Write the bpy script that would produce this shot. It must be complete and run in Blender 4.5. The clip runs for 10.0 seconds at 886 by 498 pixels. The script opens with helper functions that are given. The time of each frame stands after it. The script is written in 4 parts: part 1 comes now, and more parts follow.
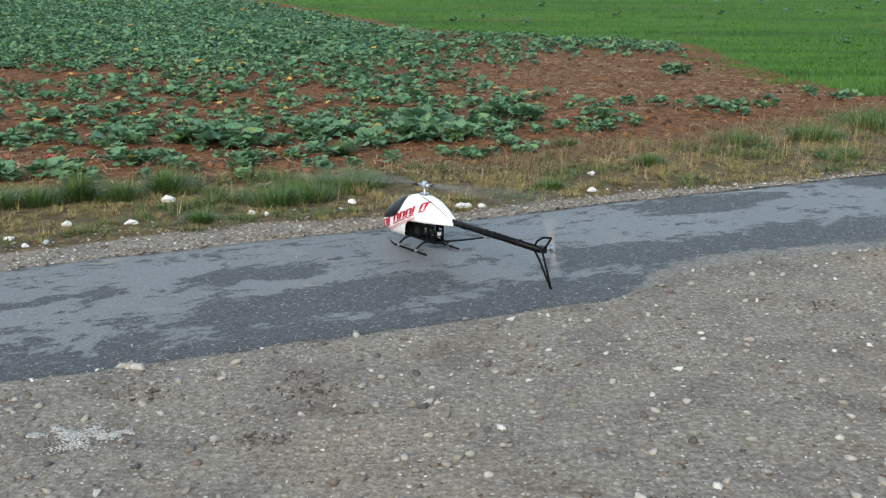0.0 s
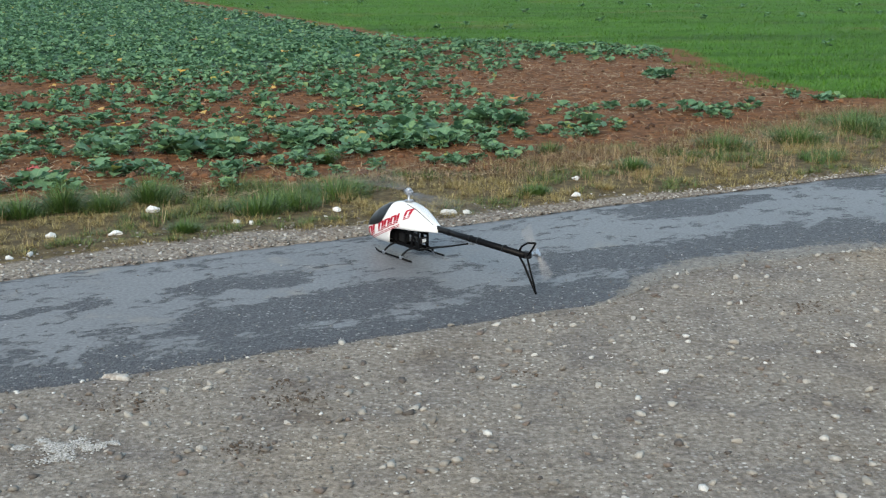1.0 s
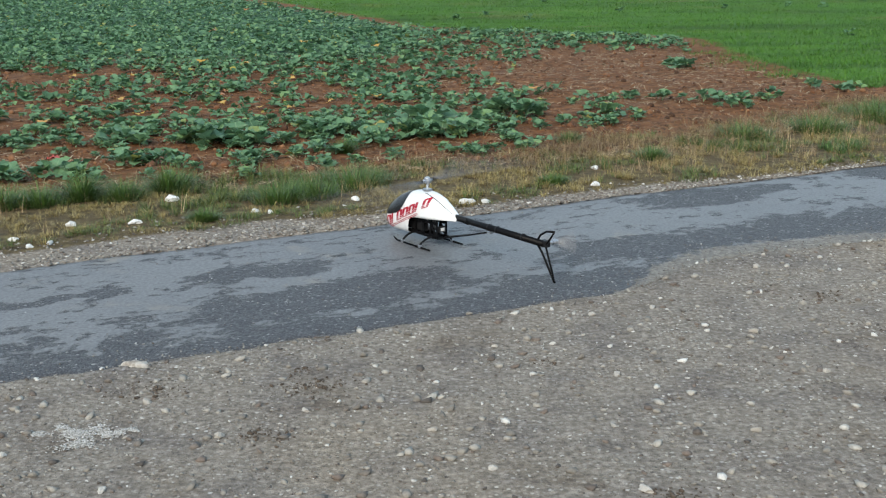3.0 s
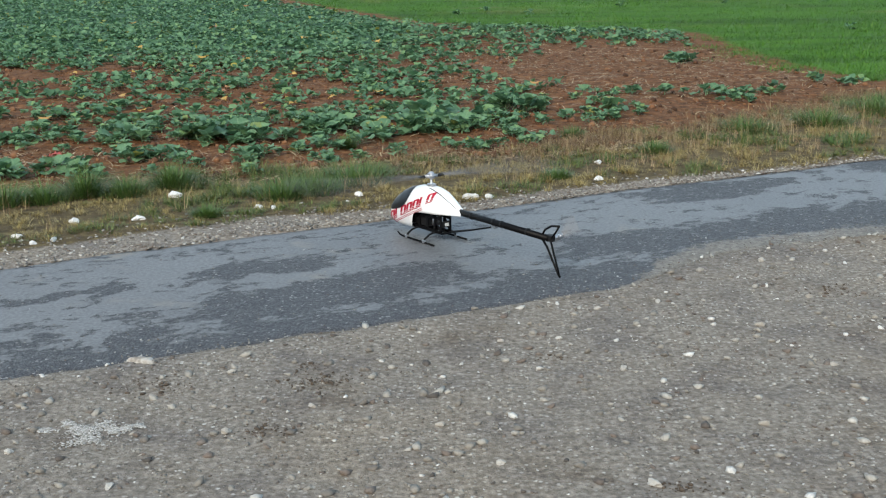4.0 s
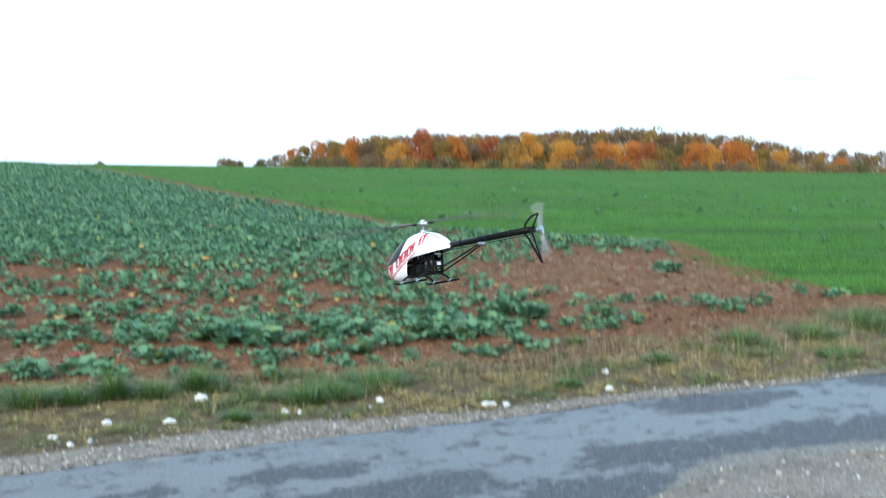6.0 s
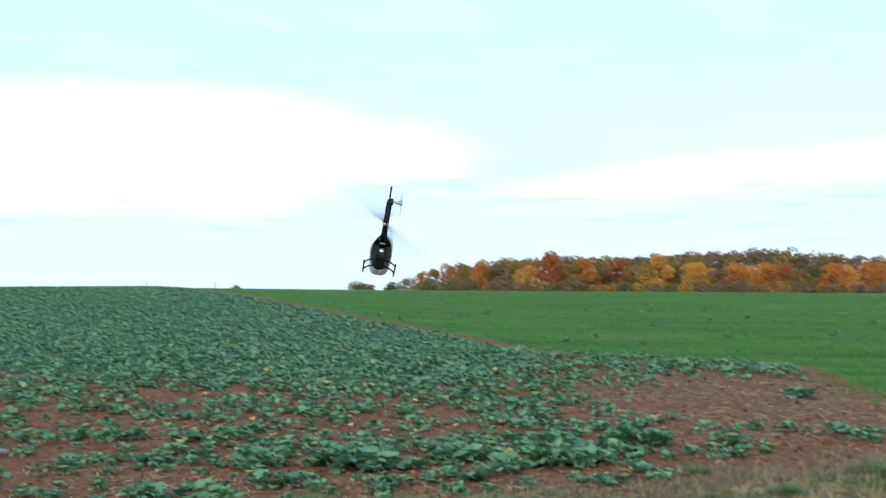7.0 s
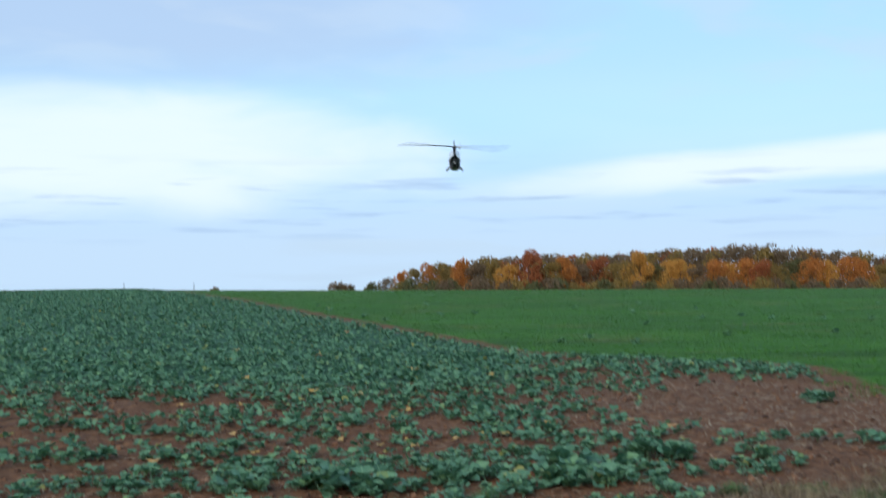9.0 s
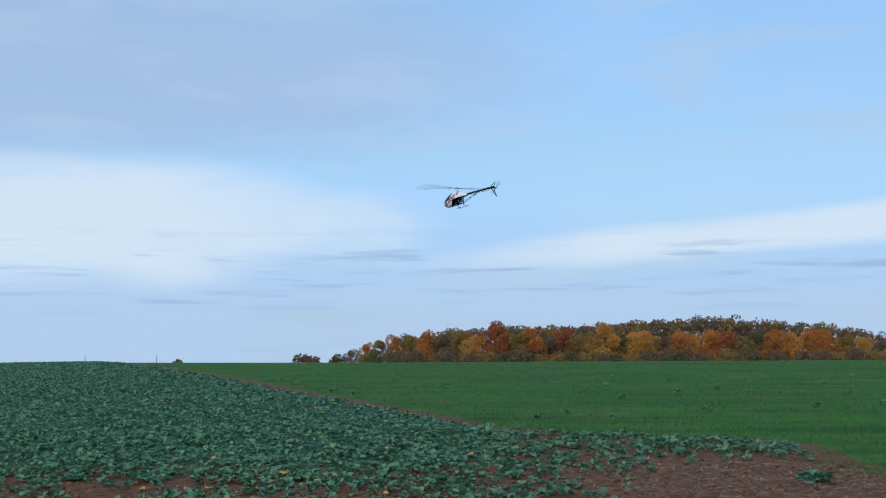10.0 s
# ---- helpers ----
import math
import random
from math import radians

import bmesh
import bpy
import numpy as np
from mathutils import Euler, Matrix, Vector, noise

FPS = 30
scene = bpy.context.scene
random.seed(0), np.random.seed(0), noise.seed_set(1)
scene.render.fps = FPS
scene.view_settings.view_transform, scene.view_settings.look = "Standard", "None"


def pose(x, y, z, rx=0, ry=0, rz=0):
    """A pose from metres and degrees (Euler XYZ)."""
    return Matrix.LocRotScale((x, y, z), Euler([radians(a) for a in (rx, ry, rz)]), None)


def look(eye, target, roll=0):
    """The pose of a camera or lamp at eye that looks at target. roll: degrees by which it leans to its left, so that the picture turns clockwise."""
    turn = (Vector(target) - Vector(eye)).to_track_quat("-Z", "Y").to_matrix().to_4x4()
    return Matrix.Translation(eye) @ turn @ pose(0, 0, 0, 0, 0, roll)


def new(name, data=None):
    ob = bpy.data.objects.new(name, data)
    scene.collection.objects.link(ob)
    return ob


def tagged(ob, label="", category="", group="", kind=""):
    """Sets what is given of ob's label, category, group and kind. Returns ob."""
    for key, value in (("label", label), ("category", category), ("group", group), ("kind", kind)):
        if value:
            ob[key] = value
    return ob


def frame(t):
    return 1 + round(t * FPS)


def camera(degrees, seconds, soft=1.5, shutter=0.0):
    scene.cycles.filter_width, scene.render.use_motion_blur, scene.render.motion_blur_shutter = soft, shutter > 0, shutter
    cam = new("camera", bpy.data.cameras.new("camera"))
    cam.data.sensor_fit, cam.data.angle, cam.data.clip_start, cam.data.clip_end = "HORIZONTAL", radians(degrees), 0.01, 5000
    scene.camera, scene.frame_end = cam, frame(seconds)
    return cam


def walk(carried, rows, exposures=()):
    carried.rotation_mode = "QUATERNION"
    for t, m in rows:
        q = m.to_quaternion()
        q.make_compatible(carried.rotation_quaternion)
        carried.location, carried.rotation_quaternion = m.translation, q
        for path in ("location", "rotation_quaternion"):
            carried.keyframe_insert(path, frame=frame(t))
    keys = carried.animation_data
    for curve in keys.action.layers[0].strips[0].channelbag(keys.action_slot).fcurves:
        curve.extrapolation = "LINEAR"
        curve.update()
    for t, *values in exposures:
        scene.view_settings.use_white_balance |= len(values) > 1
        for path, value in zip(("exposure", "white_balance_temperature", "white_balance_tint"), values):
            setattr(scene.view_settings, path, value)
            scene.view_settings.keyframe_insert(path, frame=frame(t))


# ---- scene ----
cam = camera(40.0, 10.0, 1.2, 0.5)
PATH = [
    (0, (0.212, -0.146, 1.651), (0.179, 1.791, 1.155), 0.3),
    (0.5, (0.214, -0.152, 1.65), (0.19, 1.787, 1.158), 0.1),
    (1, (0.224, -0.153, 1.651), (0.212, 1.787, 1.166), -0.3),
    (1.5, (0.216, -0.154, 1.648), (0.194, 1.785, 1.16), -0.1),
    (2, (0.21, -0.151, 1.638), (0.19, 1.785, 1.137), -0.1),
    (2.5, (0.215, -0.153, 1.637), (0.189, 1.783, 1.134), -0.1),
    (2.7, (0.229, -0.152, 1.639), (0.19, 1.784, 1.141), -0.3),
    (4, (0.206, -0.139, 1.629), (0.162, 1.795, 1.124), -0.7),
    (4.5, (0.16, -0.153, 1.644), (0.112, 1.783, 1.145), 1.3),
    (5, (0.008, -0.255, 1.643), (0.001, 1.691, 1.184), 1.1),
    (5.5, (-0.102, -0.374, 1.694), (-0.063, 1.583, 1.282), -0.3),
    (6, (-0.136, -0.444, 1.771), (-0.126, 1.547, 1.581), 0.6),
    (6.2, (-0.147, -0.442, 1.782), (-0.158, 1.554, 1.653), 1.0),
    (7.3, (0.02, -0.302, 1.778), (-0.248, 1.68, 1.825), 0.9),
    (7.5, (0.034, -0.232, 1.782), (-0.253, 1.746, 1.845), 1.7),
    (8, (-0.007, 0.036, 1.769), (-0.27, 2.019, 1.752), 0.8),
    (8.5, (-0.17, 0.375, 1.778), (-0.313, 2.369, 1.799), -0.9),
    (8.75, (-0.236, 0.53, 1.768), (-0.377, 2.525, 1.737), -0.65),
    (9, (-0.301, 0.681, 1.759), (-0.471, 2.674, 1.768), -0.4),
    (9.2, (-0.333, 0.807, 1.763), (-0.51, 2.799, 1.837), -0.15),
    (9.5, (-0.38, 0.997, 1.77), (-0.515, 2.989, 1.895), 0.2),
    (10, (-0.507, 1.31, 1.782), (-0.619, 3.303, 1.908), -0.4),
]
walk(cam, [(t, look(eye, target, roll)) for t, eye, target, roll in PATH],
     exposures=[(0.0, 0.43, 7500, 9), (4.1, 0.43, 7500, 9), (4.5, 0.4, 7450, 9), (5.0, 0.54, 7350, 8), (5.5, 0.57, 7100, 7), (6.0, 0.84, 6500, 4), (6.3, 0.8, 6450, 4), (7.3, 0.2, 6500, 5), (8.0, -0.14, 6200, 7), (8.5, -0.24, 6050, 8), (9.0, -0.16, 6150, 8), (9.5, -0.28, 5950, 9), (10.0, -0.5, 5850, 9)])

# ---------------------------------------------------------------- light
SUN_EL, SUN_AZ = radians(32), radians(200)
world = bpy.data.worlds.new("sky")
scene.world = world
world.use_nodes = True


class Nodes:
    """Short ways to add nodes to a tree."""

    def __init__(self, tree):
        self.tree = tree
        tree.nodes.clear()

    def add(self, kind, *links):
        n = self.tree.nodes.new(kind)
        for k, v in enumerate(links):
            self.feed(n.inputs[k], v)
        return n

    def feed(self, socket, v):
        if v is None:
            return
        if isinstance(v, bpy.types.NodeSocket):
            self.tree.links.new(v, socket)
        elif isinstance(v, bpy.types.Node):
            self.tree.links.new(v.outputs[0], socket)
        else:
            if isinstance(v, tuple) and len(v) == 3 and socket.type == "RGBA":
                v = (*v, 1.0)
            socket.default_value = v

    def math(self, op, a, b=0.0, c=None, clamp=False):
        n = self.tree.nodes.new("ShaderNodeMath")
        n.operation, n.use_clamp = op, clamp
        self.feed(n.inputs[0], a)
        self.feed(n.inputs[1], b)
        if c is not None:
            self.feed(n.inputs[2], c)
        return n.outputs[0]

    def mix(self, fac, a, b, mode="MIX"):
        n = self.tree.nodes.new("ShaderNodeMix")
        n.data_type, n.blend_type, n.clamp_factor = "RGBA", mode, True
        self.feed(n.inputs[0], fac)
        self.feed(n.inputs[6], a)
        self.feed(n.inputs[7], b)
        return n.outputs[2]

    def step(self, v, low, high, a=0.0, b=1.0):
        n = self.tree.nodes.new("ShaderNodeMapRange")
        n.interpolation_type = "SMOOTHSTEP"
        for k, x in enumerate((v, low, high, a, b)):
            self.feed(n.inputs[k], x)
        return n.outputs[0]

    def noise(self, where, scale, detail=4.0, rough=0.55, twist=0.0):
        n = self.tree.nodes.new("ShaderNodeTexNoise")
        self.feed(n.inputs["Vector"], where)
        n.inputs["Scale"].default_value, n.inputs["Detail"].default_value = scale, detail
        n.inputs["Roughness"].default_value, n.inputs["Distortion"].default_value = rough, twist
        return n.outputs[0]

    def cells(self, where, scale, feature="F1"):
        n = self.tree.nodes.new("ShaderNodeTexVoronoi")
        n.feature = feature
        self.feed(n.inputs["Vector"], where)
        n.inputs["Scale"].default_value = scale
        return n

    def place(self, where, size=(1, 1, 1), turn=0.0):
        n = self.tree.nodes.new("ShaderNodeMapping")
        self.feed(n.inputs[0], where)
        n.inputs["Rotation"].default_value = (0, 0, turn)
        n.inputs["Scale"].default_value = size
        return n.outputs[0]

    def ramp(self, fac, stops):
        n = self.tree.nodes.new("ShaderNodeValToRGB")
        self.feed(n.inputs[0], fac)
        while len(n.color_ramp.elements) < len(stops):
            n.color_ramp.elements.new(0.5)
        for e, (p, c) in zip(n.color_ramp.elements, stops):
            e.position, e.color = p, (*c, 1)
        return n.outputs[0]


def sky_nodes():
    k = Nodes(world.node_tree)
    sky = k.add("ShaderNodeTexSky")
    sky.sky_type, sky.sun_disc, sky.sun_elevation, sky.sun_rotation = "NISHITA", False, SUN_EL, SUN_AZ
    sky.air_density, sky.dust_density, sky.ozone_density = 1.2, 1.0, 2.5
    way = k.add("ShaderNodeTexCoord").outputs["Generated"]
    xyz = k.add("ShaderNodeSeparateXYZ", way)
    x, z = xyz.outputs[0], xyz.outputs[2]
    high = k.math("ADD", k.math("MAXIMUM", z, -0.04), 0.16)
    flat = k.add("ShaderNodeCombineXYZ", k.math("DIVIDE", x, high), k.math("DIVIDE", xyz.outputs[1], high), 0.0)
    soft = k.noise(k.place(flat, (0.6, 0.9, 1), 0.2), 0.8, 4, 0.45, 0.3)
    curl = k.noise(k.place(way, (4.0, 4.0, 14.0)), 2.0, 5, 0.5, 0.3)
    fine = k.noise(k.place(way, (5.0, 5.0, 60.0)), 1.6, 5, 0.5, 0.2)
    ruffle = k.math("MULTIPLY", k.math("SUBTRACT", curl, 0.5), 1.5)

    def bank(at_x, at_z, half_x, half_z, slope=0.0):
        """A cloud bank of that width and height, ragged at its rim."""
        dx = k.math("SUBTRACT", x, at_x)
        dz = k.math("SUBTRACT", z, k.math("MULTIPLY_ADD", dx, slope, at_z))
        r = k.math("ADD", k.math("POWER", k.math("DIVIDE", dx, half_x), 2.0), k.math("POWER", k.math("DIVIDE", dz, half_z), 2.0))
        return k.step(k.math("ADD", r, ruffle), 1.5, 0.1)

    base = k.mix(1.0, sky, (0.15, 0.15, 0.15), "MULTIPLY")
    # thin high cloud over all of the sky, thicker towards the horizon
    veil = k.math("ADD", k.step(soft, 0.36, 0.70, 0.38, 0.8), k.step(z, 0.16, -0.01, 0.0, 0.55), clamp=True)
    c = k.mix(veil, base, k.mix(k.step(z, 0.0, 0.13), (0.68, 0.86, 1.06), (0.57, 0.92, 1.34)))
    c = k.mix(k.math("MULTIPLY", bank(-0.34, 0.205, 0.36, 0.07), 0.8), c, (0.58, 0.73, 0.97))
    c = k.mix(k.math("MULTIPLY", k.step(curl, 0.46, 0.66), k.step(z, 0.1, 0.17, 0.0, 0.45)), c, (0.70, 0.83, 1.0))
    c = k.mix(k.math("MULTIPLY", bank(-0.36, 0.084, 0.27, 0.052), 0.95), c, (1.0, 1.1, 1.16))
    c = k.mix(k.math("MULTIPLY", bank(0.30, 0.080, 0.36, 0.017, 0.075), 0.95), c, (1.0, 1.1, 1.17))
    grey = k.math("MULTIPLY", k.step(fine, 0.53, 0.68), k.math("MULTIPLY", k.step(z, 0.005, 0.03), k.step(z, 0.085, 0.05)))
    c = k.mix(k.math("MULTIPLY", grey, 0.6), c, (0.44, 0.60, 0.86))
    out = k.add("ShaderNodeBackground", c, 1.0)
    k.add("ShaderNodeOutputWorld", out)


sky_nodes()
sun = new("sun", bpy.data.lights.new("sun", "SUN"))
sun.data.energy, sun.data.angle, sun.data.color = 2.4, radians(32), (1.0, 0.95, 0.88)
sun.matrix_world = look((0, 0, 0), (-math.sin(SUN_AZ) * math.cos(SUN_EL), -math.cos(SUN_AZ) * math.cos(SUN_EL), -math.sin(SUN_EL)))


# ---------------------------------------------------------------- materials
def material(name, colour=None, rough=0.6, metal=0.0, bump=None, height=0.01, coat=0.0, paint=None, spec=None, thin=0.0):
    """paint(k, where) gives the colour socket; bump(k, where) the height socket."""
    m = bpy.data.materials.new(name)
    m.use_nodes = True
    k = Nodes(m.node_tree)
    where = k.add("ShaderNodeTexCoord").outputs["Object"]
    b = k.add("ShaderNodeBsdfPrincipled")
    tone = paint(k, where) if paint else colour
    k.feed(b.inputs["Base Color"], tone)
    r = rough(k, where) if callable(rough) else rough
    k.feed(b.inputs["Roughness"], r)
    b.inputs["Metallic"].default_value, b.inputs["Coat Weight"].default_value = metal, coat
    if spec is not None:
        b.inputs["Specular IOR Level"].default_value = spec
    if bump:
        n = k.add("ShaderNodeBump")
        n.inputs["Distance"].default_value, n.inputs["Strength"].default_value = height, 1.0
        k.feed(n.inputs["Height"], bump(k, where))
        k.feed(b.inputs["Normal"], n.outputs[0])
    if thin:
        k.add("ShaderNodeOutputMaterial", k.add("ShaderNodeMixShader", thin, b, k.add("ShaderNodeBsdfTranslucent", tone)))
    else:
        k.add("ShaderNodeOutputMaterial", b)
    return m


def island(k):
    return k.add("ShaderNodeNewGeometry").outputs["Random Per Island"]


def each(k):
    return k.add("ShaderNodeObjectInfo").outputs["Random"]


def attribute(k, name):
    n = k.add("ShaderNodeAttribute")
    n.attribute_name = name
    return n.outputs["Fac"]


def wheat_tone(k, where, c):
    """Drilling bands, thin yellow places and brown gaps over the green."""
    band = k.noise(k.place(where, (0.16, 1.5, 1), 0.08), 0.8, 6, 0.6)
    c = k.mix(k.step(band, 0.44, 0.62), c, k.mix(1.0, c, (0.66, 0.7, 0.7), "MULTIPLY"))
    c = k.mix(k.step(k.noise(where, 0.3, 5), 0.54, 0.72, 0.0, 0.65), c, (0.12, 0.135, 0.03))
    return k.mix(k.step(k.noise(k.place(where, (0.3, 1.8, 1), 0.05), 0.55, 6, 0.65), 0.61, 0.70, 0.0, 0.8), c, (0.15, 0.10, 0.05))


def ground_paint(k, where):
    fine, mid = k.noise(where, 38, 5), k.noise(where, 3.1, 5)
    big = k.noise(where, 0.5, 4)
    # trodden gravel: sandy fines between pebbles
    cell = k.cells(where, 55)
    sand = k.ramp(fine, [(0.25, (0.105, 0.087, 0.071)), (0.5, (0.215, 0.183, 0.152)), (0.75, (0.36, 0.315, 0.268))])
    pebble = k.ramp(k.add("ShaderNodeSeparateColor", cell.outputs["Color"]).outputs[0],
                    [(0.0, (0.06, 0.052, 0.045)), (0.5, (0.22, 0.195, 0.163)), (0.85, (0.42, 0.385, 0.34)), (1.0, (0.7, 0.67, 0.62))])
    gravel = k.mix(k.math("MULTIPLY", k.step(cell.outputs["Distance"], 0.55, 0.2), k.step(k.noise(where, 2.6, 5, 0.6), 0.4, 0.65, 0.3, 0.75)), sand, pebble)
    gravel = k.mix(k.step(mid, 0.42, 0.72), gravel, k.mix(1.0, gravel, (0.72, 0.72, 0.76), "MULTIPLY"))
    gravel = k.mix(k.step(big, 0.48, 0.68), gravel, k.mix(1.0, gravel, (1.12, 1.05, 0.95), "MULTIPLY"))
    # damp and trodden places, earth carried in from the field
    gravel = k.mix(k.step(k.noise(where, 1.7, 8, 0.7, 0.3), 0.53, 0.68, 0.0, 0.75), gravel, k.mix(1.0, gravel, (0.62, 0.56, 0.5), "MULTIPLY"))
    verge = k.ramp(k.noise(where, 14, 5), [(0.3, (0.05, 0.038, 0.02)), (0.52, (0.115, 0.083, 0.042)), (0.72, (0.19, 0.148, 0.072))])
    soil = k.ramp(k.noise(where, 9, 7, 0.65), [(0.28, (0.045, 0.019, 0.008)), (0.5, (0.145, 0.06, 0.024)), (0.72, (0.27, 0.128, 0.056))])
    soil = k.mix(k.step(mid, 0.5, 0.75), soil, k.mix(1.0, soil, (1.35, 1.25, 1.15), "MULTIPLY"))
    wheat = k.ramp(k.noise(k.place(where, (0.3, 1.3, 1)), 0.6, 7, 0.65), [(0.3, (0.021, 0.064, 0.004)), (0.48, (0.038, 0.124, 0.006)), (0.64, (0.056, 0.15, 0.01)), (0.78, (0.11, 0.12, 0.025))])
    wheat = wheat_tone(k, where, wheat)
    rape = k.ramp(k.noise(where, 3.0, 6, 0.7), [(0.35, (0.02, 0.055, 0.028)), (0.6, (0.06, 0.14, 0.075)), (0.8, (0.095, 0.2, 0.105))])
    rag = k.math("MULTIPLY", k.math("SUBTRACT", k.noise(where, 6, 5, 0.6), 0.5), 0.9)

    def edge(name, width=0.12):
        return k.step(k.math("ADD", attribute(k, name), rag), 0.5 - width, 0.5 + width)

    c = k.mix(edge("verge", 0.2), gravel, verge)
    c = k.mix(edge("soil"), c, soil)
    c = k.mix(edge("rape"), c, rape)
    return k.mix(edge("wheat", 0.18), c, wheat)


def ground_bump(k, where):
    stones = k.step(k.cells(where, 70).outputs["Distance"], 0.6, 0.1)
    grit = k.math("ADD", k.math("MULTIPLY", k.noise(where, 45, 6, 0.7), 0.3), k.math("MULTIPLY", stones, 0.05))
    clod = k.math("MULTIPLY", k.noise(where, 11, 8, 0.72), k.math("ADD", 0.15, attribute(k, "verge")))
    return k.math("ADD", grit, clod)


GROUND = material("ground", rough=0.93, paint=ground_paint, bump=ground_bump, height=0.03, spec=0.25)

ROAD_TURN = math.atan2(0.465, 0.885)


def road_masks(k, where):
    along = k.place(k.place(where, (1, 1, 1), -ROAD_TURN), (1.0, 1.5, 1))
    wear = k.math("ADD", k.noise(along, 3.4, 10, 0.74, 0.25), k.math("MULTIPLY", k.math("SUBTRACT", k.noise(along, 11, 6, 0.7), 0.5), 0.55))
    # polished pale by wheels, but where old tar lies bare and along the edge that faces the forecourt
    track = k.math("SUBTRACT", wear, k.math("MULTIPLY", k.math("SUBTRACT", attribute(k, "tar"), 0.34), 0.24))
    return k.step(track, 0.455, 0.53), wear


def road_paint(k, where):
    pale, wear = road_masks(k, where)
    chips = k.cells(where, 95)
    grit = k.add("ShaderNodeSeparateColor", chips.outputs["Color"]).outputs[0]
    dark = k.ramp(grit, [(0.0, (0.03, 0.03, 0.034)), (0.6, (0.062, 0.062, 0.068)), (0.96, (0.10, 0.10, 0.106)), (1.0, (0.30, 0.29, 0.28))])
    light = k.ramp(k.noise(where, 60, 5), [(0.3, (0.09, 0.09, 0.092)), (0.5, (0.137, 0.137, 0.14)), (0.7, (0.187, 0.186, 0.188))])
    light = k.mix(k.step(k.noise(where, 1.1, 5), 0.4, 0.7, 0.0, 0.5), light, k.mix(1.0, light, (0.72, 0.72, 0.74), "MULTIPLY"))
    light = k.mix(k.step(k.noise(where, 2.2, 4), 0.6, 0.75), light, (0.21, 0.185, 0.155))
    c = k.mix(pale, dark, light)
    c = k.mix(k.step(k.noise(where, 16, 5, 0.7), 0.58, 0.7, 0.0, 0.45), c, (0.065, 0.065, 0.068))
    # sandy fines carried onto the lane from the forecourt
    fines = k.ramp(k.noise(where, 40, 5), [(0.3, (0.11, 0.096, 0.08)), (0.5, (0.19, 0.168, 0.142)), (0.7, (0.28, 0.25, 0.215))])
    rag = k.math("MULTIPLY", k.math("SUBTRACT", k.noise(where, 7, 7, 0.7), 0.5), 1.3)
    return k.mix(k.step(k.math("ADD", attribute(k, "spill"), rag), 0.42, 0.62), c, fines)


def road_rough(k, where):
    pale, _ = road_masks(k, where)
    return k.math("ADD", 0.62, k.math("MULTIPLY", pale, -0.12))


def road_bump(k, where):
    pale, _ = road_masks(k, where)
    chips = k.step(k.cells(where, 95).outputs["Distance"], 0.6, 0.15)
    return k.math("ADD", k.math("MULTIPLY", chips, k.math("SUBTRACT", 1.05, pale)), k.math("MULTIPLY", pale, 0.9))


ROAD = material("worn asphalt", rough=road_rough, paint=road_paint, bump=road_bump, height=0.006)


def tinted(name, stops, rough=0.6, vary=each, grain=None, spec=None, thin=0.0):
    def paint(k, where):
        c = k.ramp(vary(k), stops)
        if grain:
            c = k.mix(k.step(k.noise(where, grain, 4), 0.35, 0.7, 0.0, 0.6), c, k.mix(1.0, c, (0.55, 0.55, 0.55), "MULTIPLY"))
        return c
    return material(name, rough=rough, paint=paint, spec=spec, thin=thin)


RAPE_TONES = [(0.0, (0.062, 0.145, 0.07)), (0.4, (0.108, 0.23, 0.118)), (0.75, (0.16, 0.305, 0.16)), (0.975, (0.2, 0.34, 0.14)), (1.0, (0.38, 0.32, 0.07))]


def leaf_paint(k, where):
    """A tone for each leaf, mottled, with a pale midrib and side veins."""
    c = k.ramp(each(k), RAPE_TONES)
    c = k.mix(k.step(k.noise(where, 7, 5), 0.35, 0.7, 0.0, 0.6), c, k.mix(1.0, c, (0.6, 0.62, 0.62), "MULTIPLY"))
    xyz = k.add("ShaderNodeSeparateXYZ", where)
    out = k.math("ABSOLUTE", xyz.outputs[1])
    vein = k.math("ABSOLUTE", k.math("SINE", k.math("MULTIPLY", k.math("SUBTRACT", xyz.outputs[0], k.math("MULTIPLY", out, 0.6)), 24.0)))
    pale = k.math("MAXIMUM", k.step(out, 0.035, 0.012), k.math("MULTIPLY", k.step(vein, 0.16, 0.04), 0.35))
    return k.mix(k.math("MULTIPLY", pale, 0.65), c, (0.24, 0.36, 0.2))


LEAF = material("rape leaf", rough=0.5, paint=leaf_paint, spec=0.45, thin=0.3)
LEAVES = tinted("rape leaves", RAPE_TONES, 0.6, island, 25, 0.35, 0.3)


def wheat_paint(k, where):
    return wheat_tone(k, where, k.ramp(island(k), [(0.0, (0.024, 0.085, 0.004)), (0.5, (0.046, 0.155, 0.006)), (1.0, (0.08, 0.205, 0.01))]))


BLADES = material("young wheat", rough=0.5, paint=wheat_paint)
VERGE_GREEN = tinted("verge grass", [(0.0, (0.028, 0.058, 0.012)), (0.6, (0.074, 0.122, 0.024)), (1.0, (0.19, 0.19, 0.055))], 0.55, island)
TUFT_GREEN = tinted("dark grass", [(0.0, (0.02, 0.055, 0.012)), (0.6, (0.056, 0.125, 0.022)), (1.0, (0.12, 0.19, 0.045))], 0.5, island)
VERGE_DRY = tinted("dry grass", [(0.0, (0.09, 0.068, 0.026)), (0.5, (0.235, 0.178, 0.066)), (0.8, (0.31, 0.245, 0.085)), (1.0, (0.44, 0.38, 0.2))], 0.7, island)
